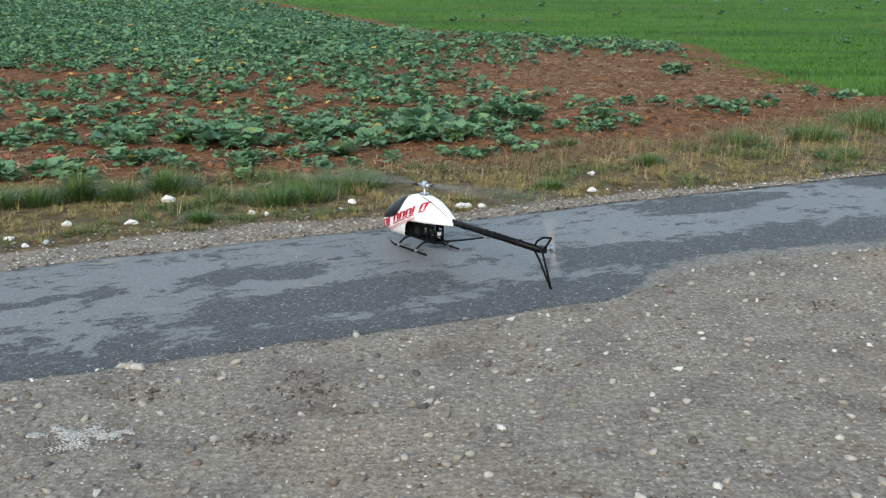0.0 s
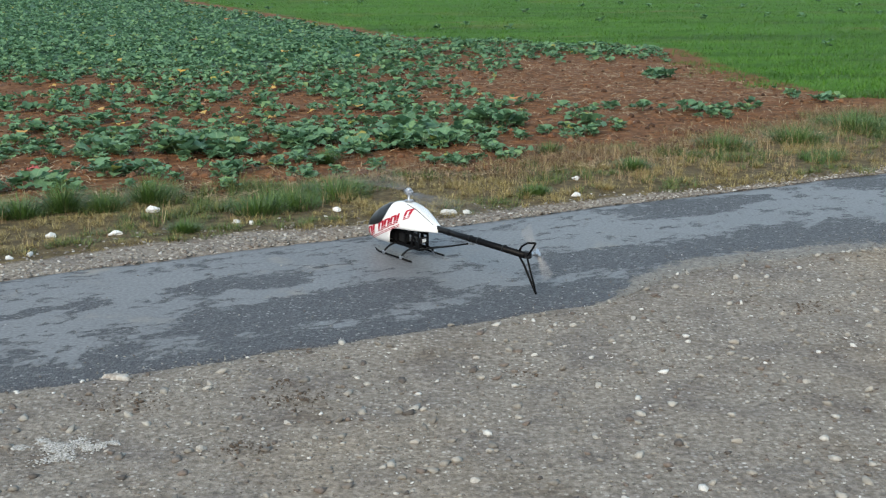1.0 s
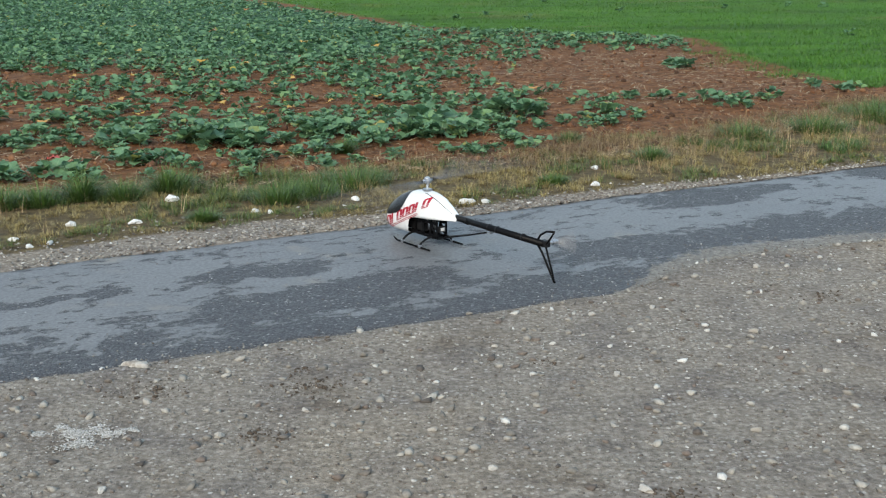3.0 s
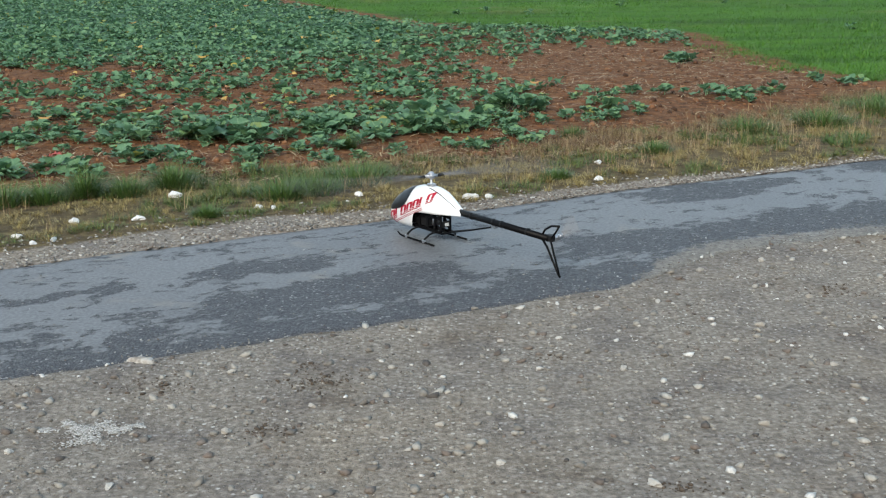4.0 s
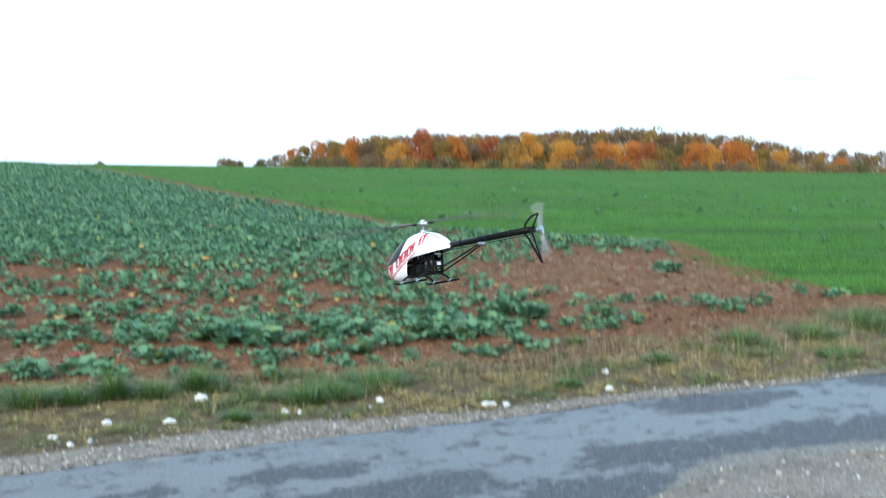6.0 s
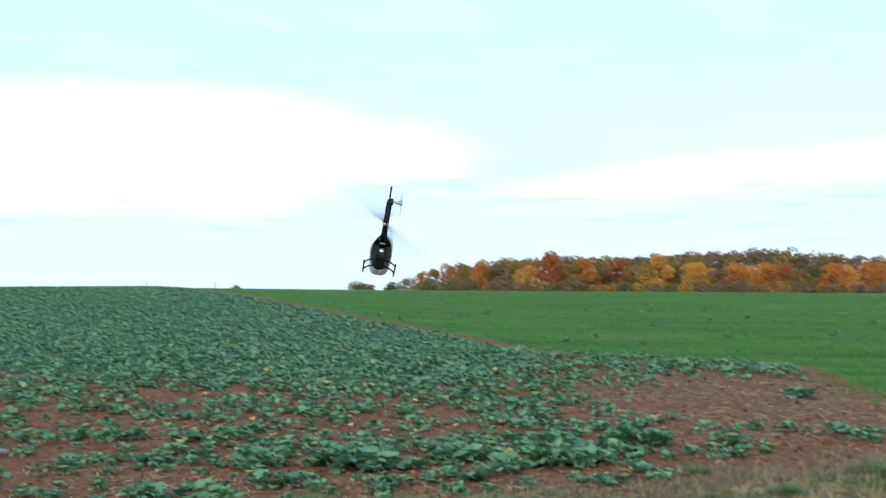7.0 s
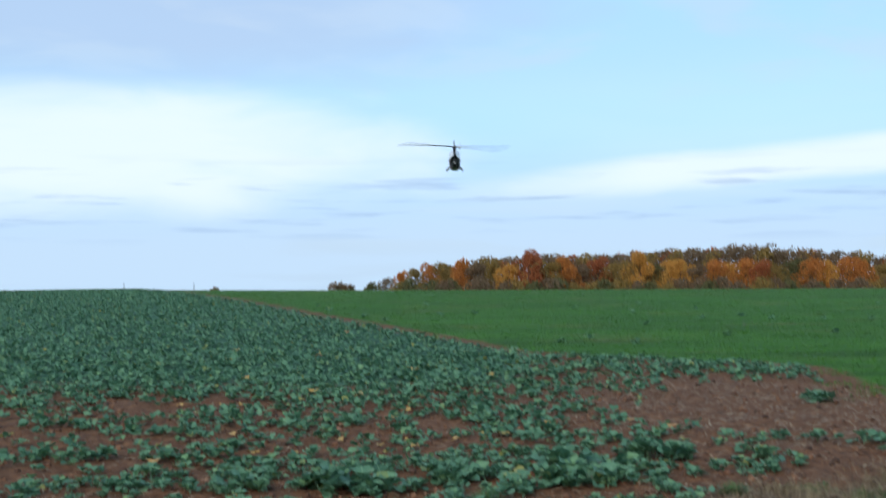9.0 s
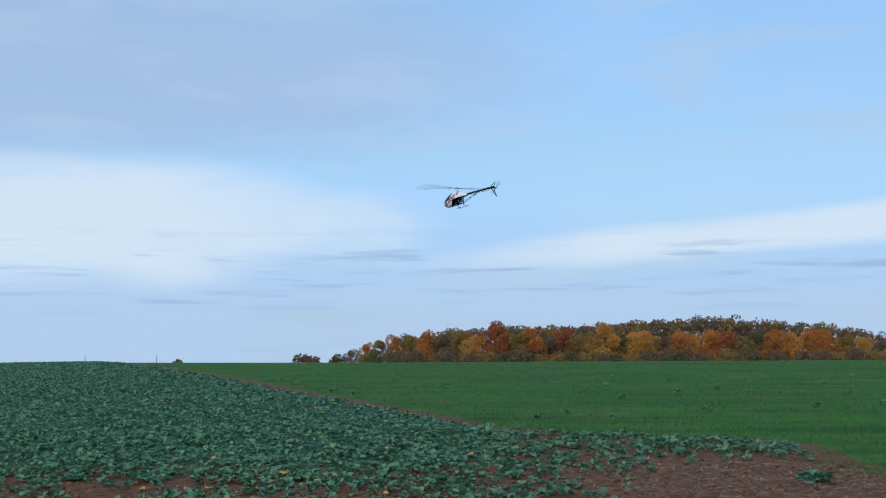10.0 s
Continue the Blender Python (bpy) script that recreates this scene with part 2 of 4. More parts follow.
STRAW = tinted("straw", [(0.0, (0.15, 0.085, 0.045)), (0.5, (0.3, 0.19, 0.1)), (1.0, (0.52, 0.4, 0.25))], 0.7, island)
DEAD = tinted("dead grass", [(0.0, (0.06, 0.035, 0.018)), (0.6, (0.17, 0.105, 0.05)), (1.0, (0.36, 0.26, 0.14))], 0.8, island)
FALLEN = tinted("fallen leaf", [(0.0, (0.42, 0.24, 0.04)), (0.6, (0.5, 0.3, 0.08)), (0.8, (0.36, 0.13, 0.05)), (1.0, (0.5, 0.36, 0.2))], 0.6)
RED_LEAF = material("red leaf", (0.45, 0.06, 0.04), 0.55)
CLODS = tinted("soil clods", [(0.0, (0.055, 0.024, 0.011)), (0.6, (0.15, 0.062, 0.028)), (1.0, (0.25, 0.118, 0.056))], 0.95, island, 40)
PEBBLES = tinted("pebbles", [(0.0, (0.07, 0.06, 0.052)), (0.12, (0.16, 0.122, 0.1)), (0.3, (0.15, 0.135, 0.118)), (0.6, (0.25, 0.225, 0.192)), (0.92, (0.37, 0.345, 0.305)), (1.0, (0.64, 0.62, 0.59))], 0.85, island, 90)
STONE = tinted("pale stone", [(0.0, (0.30, 0.27, 0.23)), (1.0, (0.47, 0.44, 0.4))], 0.85, each, 50)
GREY_STONE = tinted("grey stone", [(0.0, (0.15, 0.15, 0.15)), (1.0, (0.2, 0.2, 0.2))], 0.85, each, 6)
CHALK = tinted("white stone", [(0.0, (0.55, 0.54, 0.51)), (1.0, (0.74, 0.73, 0.71))], 0.85, each, 40)
CHALK_DUST = tinted("chalk grains", [(0.0, (0.24, 0.222, 0.198)), (0.5, (0.35, 0.335, 0.312)), (1.0, (0.52, 0.51, 0.49))], 0.95, island)
WHITE = material("white gloss paint", rough=0.28, coat=0.4, paint=lambda k, w: k.mix(k.step(k.noise(w, 12, 3), 0.4, 0.7), (0.78, 0.78, 0.78), (0.83, 0.83, 0.83)))
RED = material("red film", (0.40, 0.010, 0.032), 0.4, spec=0.3)
BLACK_GLOSS = material("smoked visor", (0.010, 0.010, 0.012), 0.3, spec=0.3)
CARBON = material("carbon fibre", rough=0.35, spec=0.07, paint=lambda k, w: k.mix(k.step(k.noise(w, 300, 2), 0.4, 0.6), (0.003, 0.003, 0.0035), (0.008, 0.008, 0.009)))
PLASTIC = material("black plastic", (0.010, 0.010, 0.011), 0.55, spec=0.2)
ALUMINIUM = material("aluminium", (0.52, 0.52, 0.54), 0.38, 1.0)
SILVER = material("pale plastic", (0.6, 0.6, 0.6), 0.4)
BLADE = material("rotor blade", (0.13, 0.13, 0.135), 0.5, spec=0.25)
TAIL_BLADE = material("tail blade", (0.3, 0.3, 0.31), 0.5)
TRUNK = material("bark", rough=0.9, paint=lambda k, w: k.ramp(k.noise(w, 3, 5), [(0.3, (0.035, 0.027, 0.02)), (0.7, (0.10, 0.08, 0.06))]))


def foliage(name, a, b, c):
    return tinted(name, [(0.0, a), (0.5, b), (1.0, c)], 0.8, island, thin=0.4)


AUTUMN = [
    foliage("rust foliage", (0.26, 0.07, 0.024), (0.36, 0.10, 0.03), (0.45, 0.14, 0.04)),
    foliage("orange foliage", (0.38, 0.13, 0.03), (0.52, 0.185, 0.036), (0.62, 0.25, 0.05)),
    foliage("amber foliage", (0.46, 0.21, 0.04), (0.6, 0.28, 0.048), (0.7, 0.36, 0.07)),
    foliage("olive foliage", (0.2, 0.135, 0.04), (0.29, 0.185, 0.048), (0.38, 0.23, 0.055)),
    foliage("brown foliage", (0.15, 0.096, 0.05), (0.205, 0.13, 0.068), (0.27, 0.17, 0.09)),
    foliage("dull green foliage", (0.09, 0.085, 0.036), (0.13, 0.12, 0.042), (0.18, 0.155, 0.05)),
]
TWIGS = material("twigs", (0.13, 0.10, 0.085), 0.9)


# ---------------------------------------------------------------- building helpers
def part(name, bm, mat, parent=None, label="", smooth=False):
    me = bpy.data.meshes.new(name)
    bm.to_mesh(me)
    bm.free()
    me.materials.append(mat)
    if smooth:
        me.polygons.foreach_set("use_smooth", [True] * len(me.polygons))
    ob = new(name, me)
    ob.parent = parent
    return tagged(ob, label)


def sheet_mesh(name, verts, faces, mat, smooth=False):
    me = bpy.data.meshes.new(name)
    me.from_pydata([tuple(v) for v in verts], [], [tuple(f) for f in faces])
    me.materials.append(mat)
    if smooth:
        me.polygons.foreach_set("use_smooth", [True] * len(me.polygons))
    me.update()
    return me


def soup(name, verts, faces, mat):
    """A mesh from arrays: verts (n, 3), faces (m, 3) or (m, 4)."""
    me = bpy.data.meshes.new(name)
    verts, faces = np.asarray(verts, np.float32), np.asarray(faces, np.int32)
    n, k = faces.shape
    me.vertices.add(len(verts))
    me.vertices.foreach_set("co", verts.ravel())
    me.loops.add(n * k)
    me.loops.foreach_set("vertex_index", faces.ravel())
    me.polygons.add(n)
    me.polygons.foreach_set("loop_start", np.arange(0, n * k, k, dtype=np.int32))
    me.materials.append(mat)
    me.update(calc_edges=True)
    me.validate()
    return me


def repeat(template, faces, mats):
    """Copies of a template (v, 3) by matrices (n, 3, 4): all their verts and faces."""
    t = np.c_[np.asarray(template), np.ones(len(template))]
    v = np.einsum("nij,vj->nvi", mats, t).reshape(-1, 3)
    f = (np.asarray(faces)[None] + (np.arange(len(mats)) * len(template))[:, None, None]).reshape(-1, np.asarray(faces).shape[1])
    return v, f


def turns(yaw, tilt, size, where, lean=None):
    """Matrices (n, 3, 4): a tilt about y, then a yaw about z, a size (n,) or (n, 3), and a place."""
    cy, sy, ct, st = np.cos(yaw), np.sin(yaw), np.cos(tilt), np.sin(tilt)
    o = np.zeros_like(yaw)
    rz = np.stack([np.stack([cy, -sy, o], -1), np.stack([sy, cy, o], -1), np.stack([o, o, o + 1], -1)], 1)
    ry = np.stack([np.stack([ct, o, st], -1), np.stack([o, o + 1, o], -1), np.stack([-st, o, ct], -1)], 1)
    r = rz @ ry
    if lean is not None:
        cl, sl = np.cos(lean), np.sin(lean)
        r = r @ np.stack([np.stack([o + 1, o, o], -1), np.stack([o, cl, -sl], -1), np.stack([o, sl, cl], -1)], 1)
    s = np.asarray(size)
    s = s[:, None] * np.ones(3) if s.ndim == 1 else s
    return np.concatenate([r * s[:, None, :], np.asarray(where)[:, :, None]], 2)


def tube(points, radius, sides=8, bm=None):
    """A tube through points; radius a number or one a point."""
    bm = bm or bmesh.new()
    pts = [Vector(p) for p in points]
    radii = radius if isinstance(radius, (list, tuple)) else [radius] * len(pts)
    rings, side = [], None
    for i, p in enumerate(pts):
        d = (pts[min(i + 1, len(pts) - 1)] - pts[max(i - 1, 0)]).normalized()
        a = side if side else (Vector((0, 0, 1)) if abs(d.z) < 0.9 else Vector((1, 0, 0)))
        u = (a - d * a.dot(d)).normalized()
        side, w = u, d.cross(u)
        rings.append([bm.verts.new(p + (u * math.cos(2 * math.pi * k / sides) + w * math.sin(2 * math.pi * k / sides)) * radii[i]) for k in range(sides)])
    for a, b in zip(rings, rings[1:]):
        for k in range(sides):
            bm.faces.new((a[k], a[(k + 1) % sides], b[(k + 1) % sides], b[k]))
    bm.faces.new(rings[0][::-1])
    bm.faces.new(rings[-1])
    return bm


def box(size, at, bm=None, bevel=0.0, turn=None):
    bm = bm or bmesh.new()
    made = bmesh.ops.create_cube(bm, size=1.0)["verts"]
    m = Matrix.Translation(at) @ (turn or Matrix()) @ Matrix.Diagonal((*size, 1))
    bmesh.ops.transform(bm, matrix=m, verts=made)
    if bevel:
        edges = list({e for v in made for e in v.link_edges})
        bmesh.ops.bevel(bm, geom=edges, offset=bevel, segments=2, affect="EDGES", profile=0.5)
    return bm


def rough_stone(seed, flat=0.6, level=2):
    """A unit stone mesh with facets, worn corners and a flattened base."""
    rng = random.Random(seed)
    bm = bmesh.new()
    bmesh.ops.create_icosphere(bm, subdivisions=level, radius=1.0)
    off = Vector((rng.uniform(-9, 9), rng.uniform(-9, 9), rng.uniform(-9, 9)))
    sx, sy = rng.uniform(0.8, 1.25), rng.uniform(0.65, 1.0)
    for v in bm.verts:
        k = 1 + 0.6 * noise.noise(v.co * 1.1 + off) + 0.25 * noise.noise(v.co * 2.4 + off)
        v.co = Vector((v.co.x * k * sx, v.co.y * k * sy, max(v.co.z * k * flat, -0.28)))
    return bm


# ---------------------------------------------------------------- the lie of the land
rng = np.random.default_rng(7)


def ease(v, low, high):
    t = np.clip((v - low) / (high - low), 0, 1)
    return t * t * (3 - 2 * t)


def wave(x, y, seed=0.0, scale=1.0):
    """Smooth uneven values, about -1 to 1."""
    x, y = x * scale + seed * 3.7, y * scale - seed * 1.9
    return (np.sin(1.7 * x + 2.3 * np.sin(0.9 * y + seed)) + np.sin(2.9 * y + 1.9 * np.sin(1.3 * x - seed)) + np.sin(2.1 * (x + y) + 1.1 * np.sin(3.7 * x))
            + np.sin(5.3 * x - 4.1 * y + seed) * 0.6) / 3.6


def road_north(x):
    return 6.95 + 0.525 * x + 0.035 * wave(x, 0 * x, 1.0, 1.6)


def road_south(x):
    return 4.93 + 0.485 * x + 0.33 * ease(x, 0.85, 1.55) - 0.15 * ease(x, 1.7, 3.2) + 0.035 * wave(x, 0 * x, 2.0, 2.2)


def grass_edge(x):
    """Where the stony shoulder gives way to grass."""
    return road_north(x) + 0.42 - 0.07 * np.clip(x + 2, 0, 6) + 0.08 * wave(x, 0 * x, 3.0, 1.3)


def soil_edge(x):
    """Where the grass gives way to ploughed soil."""
    return np.interp(x, [-40, -2.9, -2.0, -1.3, -0.9, -0.3, 0.4, 1.0, 2.1, 3.4, 4.6, 30], [-11, 7.75, 8.1, 8.1, 8.45, 8.8, 8.95, 9.1, 9.75, 10.8, 11.9, 33]) + 0.1 * wave(x, 0 * x, 4.0, 2.0)


def crop_border(y):
    """The x at which, at this y, the rape field ends and the wheat begins."""
    return np.interp(y, [8, 12.9, 13.4, 14.4, 15.6, 17.4, 19.6, 20.6, 21.6, 23.3, 26.7, 30.8, 36.2, 54.8, 600],
                     [9, 4.7, 4.3, 4.05, 3.8, 3.6, 3.7, 3.0, 0.6, -1.2, -2.6, -4.45, -6.9, -14.6, -240])


def bare(x, y):
    """The patch on which little grows, 0 to 1."""
    a = ((x - 2.0) / 2.4) ** 2 + ((y - 15.0) / 3.1) ** 2
    b = ((x + 4.9) / 0.9) ** 2 + ((y - 14.3) / 1.0) ** 2
    c = ((x + 3.1) / 0.9) ** 2 + ((y - 8.8) / 0.45) ** 2
    return np.clip(1.25 - np.minimum(np.minimum(a, b), c), 0, 1) ** 0.5


def land(x, y):
    """Height of the ground: level round the road, falling gently away to a crest beyond the fields."""
    x, y = np.asarray(x, float), np.asarray(y, float)
    bend = np.where(y > 20, np.interp(x / np.maximum(y, 20), [-0.54, -0.36, -0.12], [1.72e-4, 1.46e-4, 1.62e-4]), 1.5e-4)
    run = np.clip(y - 15, 0, 140)
    z = -bend * run**2 - 2 * bend * 140 * np.maximum(y - 155, 0)
    near = ease(y, 60, 25)
    tilled = ease(y - soil_edge(x), -0.1, 0.5)
    z += near * tilled * (0.022 * wave(x, y, 5.0, 1.4) + 0.014 * wave(x, y, 6.0, 4.5) - 0.01)
    z += near * (1 - tilled) * (0.006 * wave(x, y, 7.0, 1.1) + 0.004 * wave(x, y, 8.0, 6.0))
    on_road = ease(road_north(x) - y, -0.02, 0.06) * ease(y - road_south(x), -0.02, 0.06)
    return z - 0.04 * on_road


def spaced(low, high, fine, far, grow=1.09):
    """Grid lines: fine from low to high, wider and wider out to far on both sides."""
    line = list(np.arange(low, high, fine))
    step, v = fine, high
    right = []
    while v < far:
        right.append(v)
        step *= grow
        v += step
    step, v = fine, low - fine
    left = []
    while v > -far:
        left.append(v)
        step *= grow
        v -= step
    return np.array(left[::-1] + line + right)


def build_ground():
    xs, ys = spaced(-4.5, 5.5, 0.05, 900), spaced(2.3, 12.5, 0.05, 900)
    ys = np.concatenate([ys[(ys > -60) & (ys < 700)], [760]])
    gx, gy = np.meshgrid(xs, ys)
    gz = land(gx, gy)
    n, m = gx.shape
    index = np.arange(n * m).reshape(n, m)
    faces = np.stack([index[:-1, :-1], index[:-1, 1:], index[1:, 1:], index[1:, :-1]], -1).reshape(-1, 4)
    me = soup("ground", np.stack([gx, gy, gz], -1).reshape(-1, 3), faces, GROUND)
    me.polygons.foreach_set("use_smooth", np.ones(len(faces), bool))
    border = crop_border(gy)
    fields = {
        "verge": ease(gy - grass_edge(gx), -0.12, 0.12),
        "soil": ease(gy - soil_edge(gx), -0.2, 0.2),
        "wheat": ease(gx - border - 0.24 - 0.009 * gy, -0.25 - gy * 0.01, 0.25 + gy * 0.01) * ease(gy, 12.6, 13.6),
        "rape": np.maximum(ease(gy, 26, 42), 0.75 * ease(gy, 14, 19) * ease(-gx, -0.5, 1.5)) * ease(border - gx, -0.3, 0.3),
    }
    for name, values in fields.items():
        me.attributes.new(name, "FLOAT", "POINT").data.foreach_set("value", values.astype(np.float32).ravel())
    tagged(new("ground", me), "gravel forecourt, grassy verge and red-brown ploughed fields", "ground", kind="structure")


# old tar patches on the lane: x, y, half length, half width
TAR = [(-0.97, 5.69, 0.16, 0.15), (-0.67, 5.8, 0.21, 0.13), (-0.68, 5.15, 0.31, 0.23), (-0.36, 5.39, 0.38, 0.23), (-0.07, 5.65, 0.22, 0.15), (-0.36, 4.87, 0.47, 0.11), (-1.2, 4.68, 0.11, 0.11), (-1.81, 5.17, 0.1, 0.05), (-1.7, 5.29, 0.08, 0.05), (-1.5, 5.38, 0.13, 0.07),
       (1.7, 7.52, 0.39, 0.26), (2.23, 7.82, 0.17, 0.13), (3.17, 8.43, 0.24, 0.26), (2.61, 6.87, 0.27, 0.26), (1.68, 6.49, 0.25, 0.19), (1.11, 6.23, 0.43, 0.22), (0.76, 5.56, 0.41, 0.2), (0.38, 5.24, 0.31, 0.16), (2.12, 6.72, 0.29, 0.23)]


def build_road():
    xs = np.concatenate([np.arange(-60, -6, 0.5), np.arange(-6, 7, 0.03), np.arange(7, 60, 0.5)])
    across = np.linspace(0, 1, 40)
    south, north = road_south(xs), road_north(xs)
    rag = 0.02 * wave(xs, 0 * xs, 11.0, 9.0) + 0.012 * wave(xs, 0 * xs, 12.0, 23.0)
    south, north = south + rag, north + 0.018 * wave(xs, 0 * xs, 13.0, 8.0)
    gx = np.repeat(xs[:, None], len(across), 1)
    gy = south[:, None] + (north - south)[:, None] * across
    gz = -0.011 + 0.012 * np.sin(np.pi * across)[None] ** 0.5 + 0.003 * wave(gx, gy, 14.0, 2.0)
    n, m = gx.shape
    top = np.stack([gx, gy, gz], -1).reshape(-1, 3)
    index = np.arange(n * m).reshape(n, m)
    faces = np.stack([index[:-1, :-1], index[1:, :-1], index[1:, 1:], index[:-1, 1:]], -1).reshape(-1, 4).tolist()
    low = top.copy()
    low[:, 2] -= 0.05
    verts, k = np.concatenate([top, low]), n * m
    for i in range(n - 1):
        for j, flip in ((0, False), (m - 1, True)):
            a, b = index[i, j], index[i + 1, j]
            faces.append((a, a + k, b + k, b) if not flip else (b, b + k, a + k, a))
    me = soup("road", verts, np.array(faces), ROAD)
    me.polygons.foreach_set("use_smooth", np.ones(len(faces), bool))
    tar = np.maximum(0.9 * ease(0.16 - 0.06 * wave(gx, 0 * gx, 15.0, 1.5) - across[None], -0.05, 0.12), 0.25 * ease(0.5 - across[None], 0, 0.3))
    for bx, by, rx, ry in TAR:
        # each old tar patch leans along the lane
        u, w = (gx - bx) / rx, (gy - by - 0.3 * (gx - bx)) / ry
        tar = np.maximum(tar, np.clip(1.35 - 0.75 * (u * u + w * w), 0, 1))
    spill = ease(gx, 0.75, 1.25) * ease(gx, 3.4, 2.2) * ease(south[:, None] + 0.42 - gy, 0, 0.4) * 0.95 + 0.55 * ease(south[:, None] + 0.05 - gy, 0, 0.05)
    for name, values in (("tar", tar), ("spill", spill)):
        me.attributes.new(name, "FLOAT", "POINT").data.foreach_set("value", np.tile(values.ravel(), 2).astype(np.float32))
    tagged(new("road", me), "narrow worn asphalt lane with pale and dark patches", "road", kind="structure")


build_ground()
build_road()


# ---------------------------------------------------------------- stones
def scatter_pebbles():
    """Loose gravel on the forecourt, the shoulder and, thinly, on the asphalt."""
    base = rough_stone(3, 0.7, 1)
    template = np.array([v.co[:] for v in base.verts])
    tri = np.array([[v.index for v in f.verts] for f in base.faces])
    base.free()
    n = 38000
    x, y = rng.uniform(-2.7, 3.3, n), rng.uniform(2.7, 7.4, n)
    south, north = road_south(x), road_north(x)
    front = y < south - 0.01
    lane = ~front & (y < north - 0.01)
    pick = front & (rng.random(n) < np.clip(0.66 + 0.5 * wave(x, y, 26.0, 2.4) + 0.3 * wave(x, y, 27.0, 7.0), 0.12, 1)) | lane & (rng.random(n) < 0.03 + 0.5 * ease(x, 0.5, 1.2) * ease(south + 0.45 - y, 0, 0.45) + 0.35 * ease(south + 0.12 - y, 0, 0.12))
    x, y = x[pick], y[pick]
    size = 0.0035 * (1 / np.clip(rng.random(len(x)), 0.014, 1)) ** 0.45
    size = np.where((y > road_south(x) + 0.02) & (y < road_north(x)), np.minimum(size, 0.006), size)
    # the shoulder is all stones
    sx = rng.uniform(-3.4, 4.6, 4300)
    sy = road_north(sx) + np.abs(rng.normal(0.0, 1.0, 4300)) * 0.26 * np.clip(1.25 - 0.22 * (sx + 2), 0.35, 1.2) - 0.015
    x, y = np.r_[x, sx], np.r_[y, sy]
    size = np.r_[size, rng.uniform(0.004, 0.015, 4300)]
    on = (y > road_south(x)) & (y < road_north(x))
    z = np.where(on, -0.001, land(x, y)) + size * 0.12
    yaw = rng.uniform(0, 6.3, len(x))
    v, f = repeat(template, tri, turns(yaw, rng.normal(0, 0.3, len(x)), size[:, None] * np.c_[rng.uniform(0.8, 1.3, len(x)), np.ones(len(x)), rng.uniform(0.6, 1, len(x))], np.c_[x, y, z]))
    tagged(new("gravel", soup("gravel", v, f, PEBBLES)), "loose grey and buff gravel of mixed sizes", "gravel", kind="stuff")


def stones():
    meshes = []
    for k in range(6):
        for mat in (STONE, CHALK):
            ob = part("stone", rough_stone(20 + k, 0.62), mat)
            meshes.append(ob.data)
            bpy.data.objects.remove(ob)
    pale, white = meshes[0::2], meshes[1::2]
    # white stones along the shoulder: x, y, half width
    for k, (x, y, r) in enumerate([(-2.33, 6.42, 0.028), (-2.19, 6.28, 0.024), (-2.1, 6.36, 0.024), (-2.12, 6.78, 0.036), (-1.75, 6.82, 0.03), (-1.09, 7.12, 0.03),
                                   (-0.99, 7.1, 0.024), (-0.5, 7.48, 0.03), (0.22, 7.36, 0.038), (0.33, 7.38, 0.03), (1.13, 8.5, 0.03), (1.07, 7.9, 0.034), (-1.68, 7.46, 0.04)]):
        ob = new("white_stone", white[k % 6])
        ob.matrix_world = pose(x, y, float(land(x, y)) + r * 0.2, 0, 0, 47 * k) @ Matrix.Diagonal((r, r, r, 1))
        tagged(ob, "white lump of chalky stone on the roadside gravel", "stone", "white stones along the verge")
    for k, (x, y, r) in enumerate([(1.43, 4.78, 0.02), (1.68, 5.83, 0.022), (0.76, 3.27, 0.021), (0.77, 5.02, 0.018), (0.79, 4.26, 0.017), (0.3, 3.42, 0.016), (1.2, 3.72, 0.018),
                                   (-0.62, 3.66, 0.02), (-0.36, 3.9, 0.014), (0.57, 4.62, 0.015), (1.05, 5.12, 0.016), (1.6, 4.3, 0.016), (0.1, 3.72, 0.015), (-1.3, 3.5, 0.017),
                                   (0.95, 3.14, 0.022), (0.86, 3.12, 0.018), (-0.9, 3.25, 0.016), (1.75, 5.2, 0.018), (0.33, 4.6, 0.013), (1.95, 4.9, 0.016)]):
        ob = new("stone", pale[k % 6])
        ob.matrix_world = pose(x, y, float(land(x, y)) + r * 0.2, 0, 0, 61 * k) @ Matrix.Diagonal((r, r, r, 1))
        tagged(ob, "pale buff stone lying on the gravel", "stone", "larger stones on the forecourt")
    tray = part("flat_stone", rough_stone(24, 0.62), GREY_STONE)
    tray.matrix_world = pose(-5.08, 9.83, 0.05, 4, 0, 10) @ Matrix.Diagonal((0.13, 0.11, 0.07, 1))
    tagged(tray, "grey flat stone lying among the rape plants", "stone")


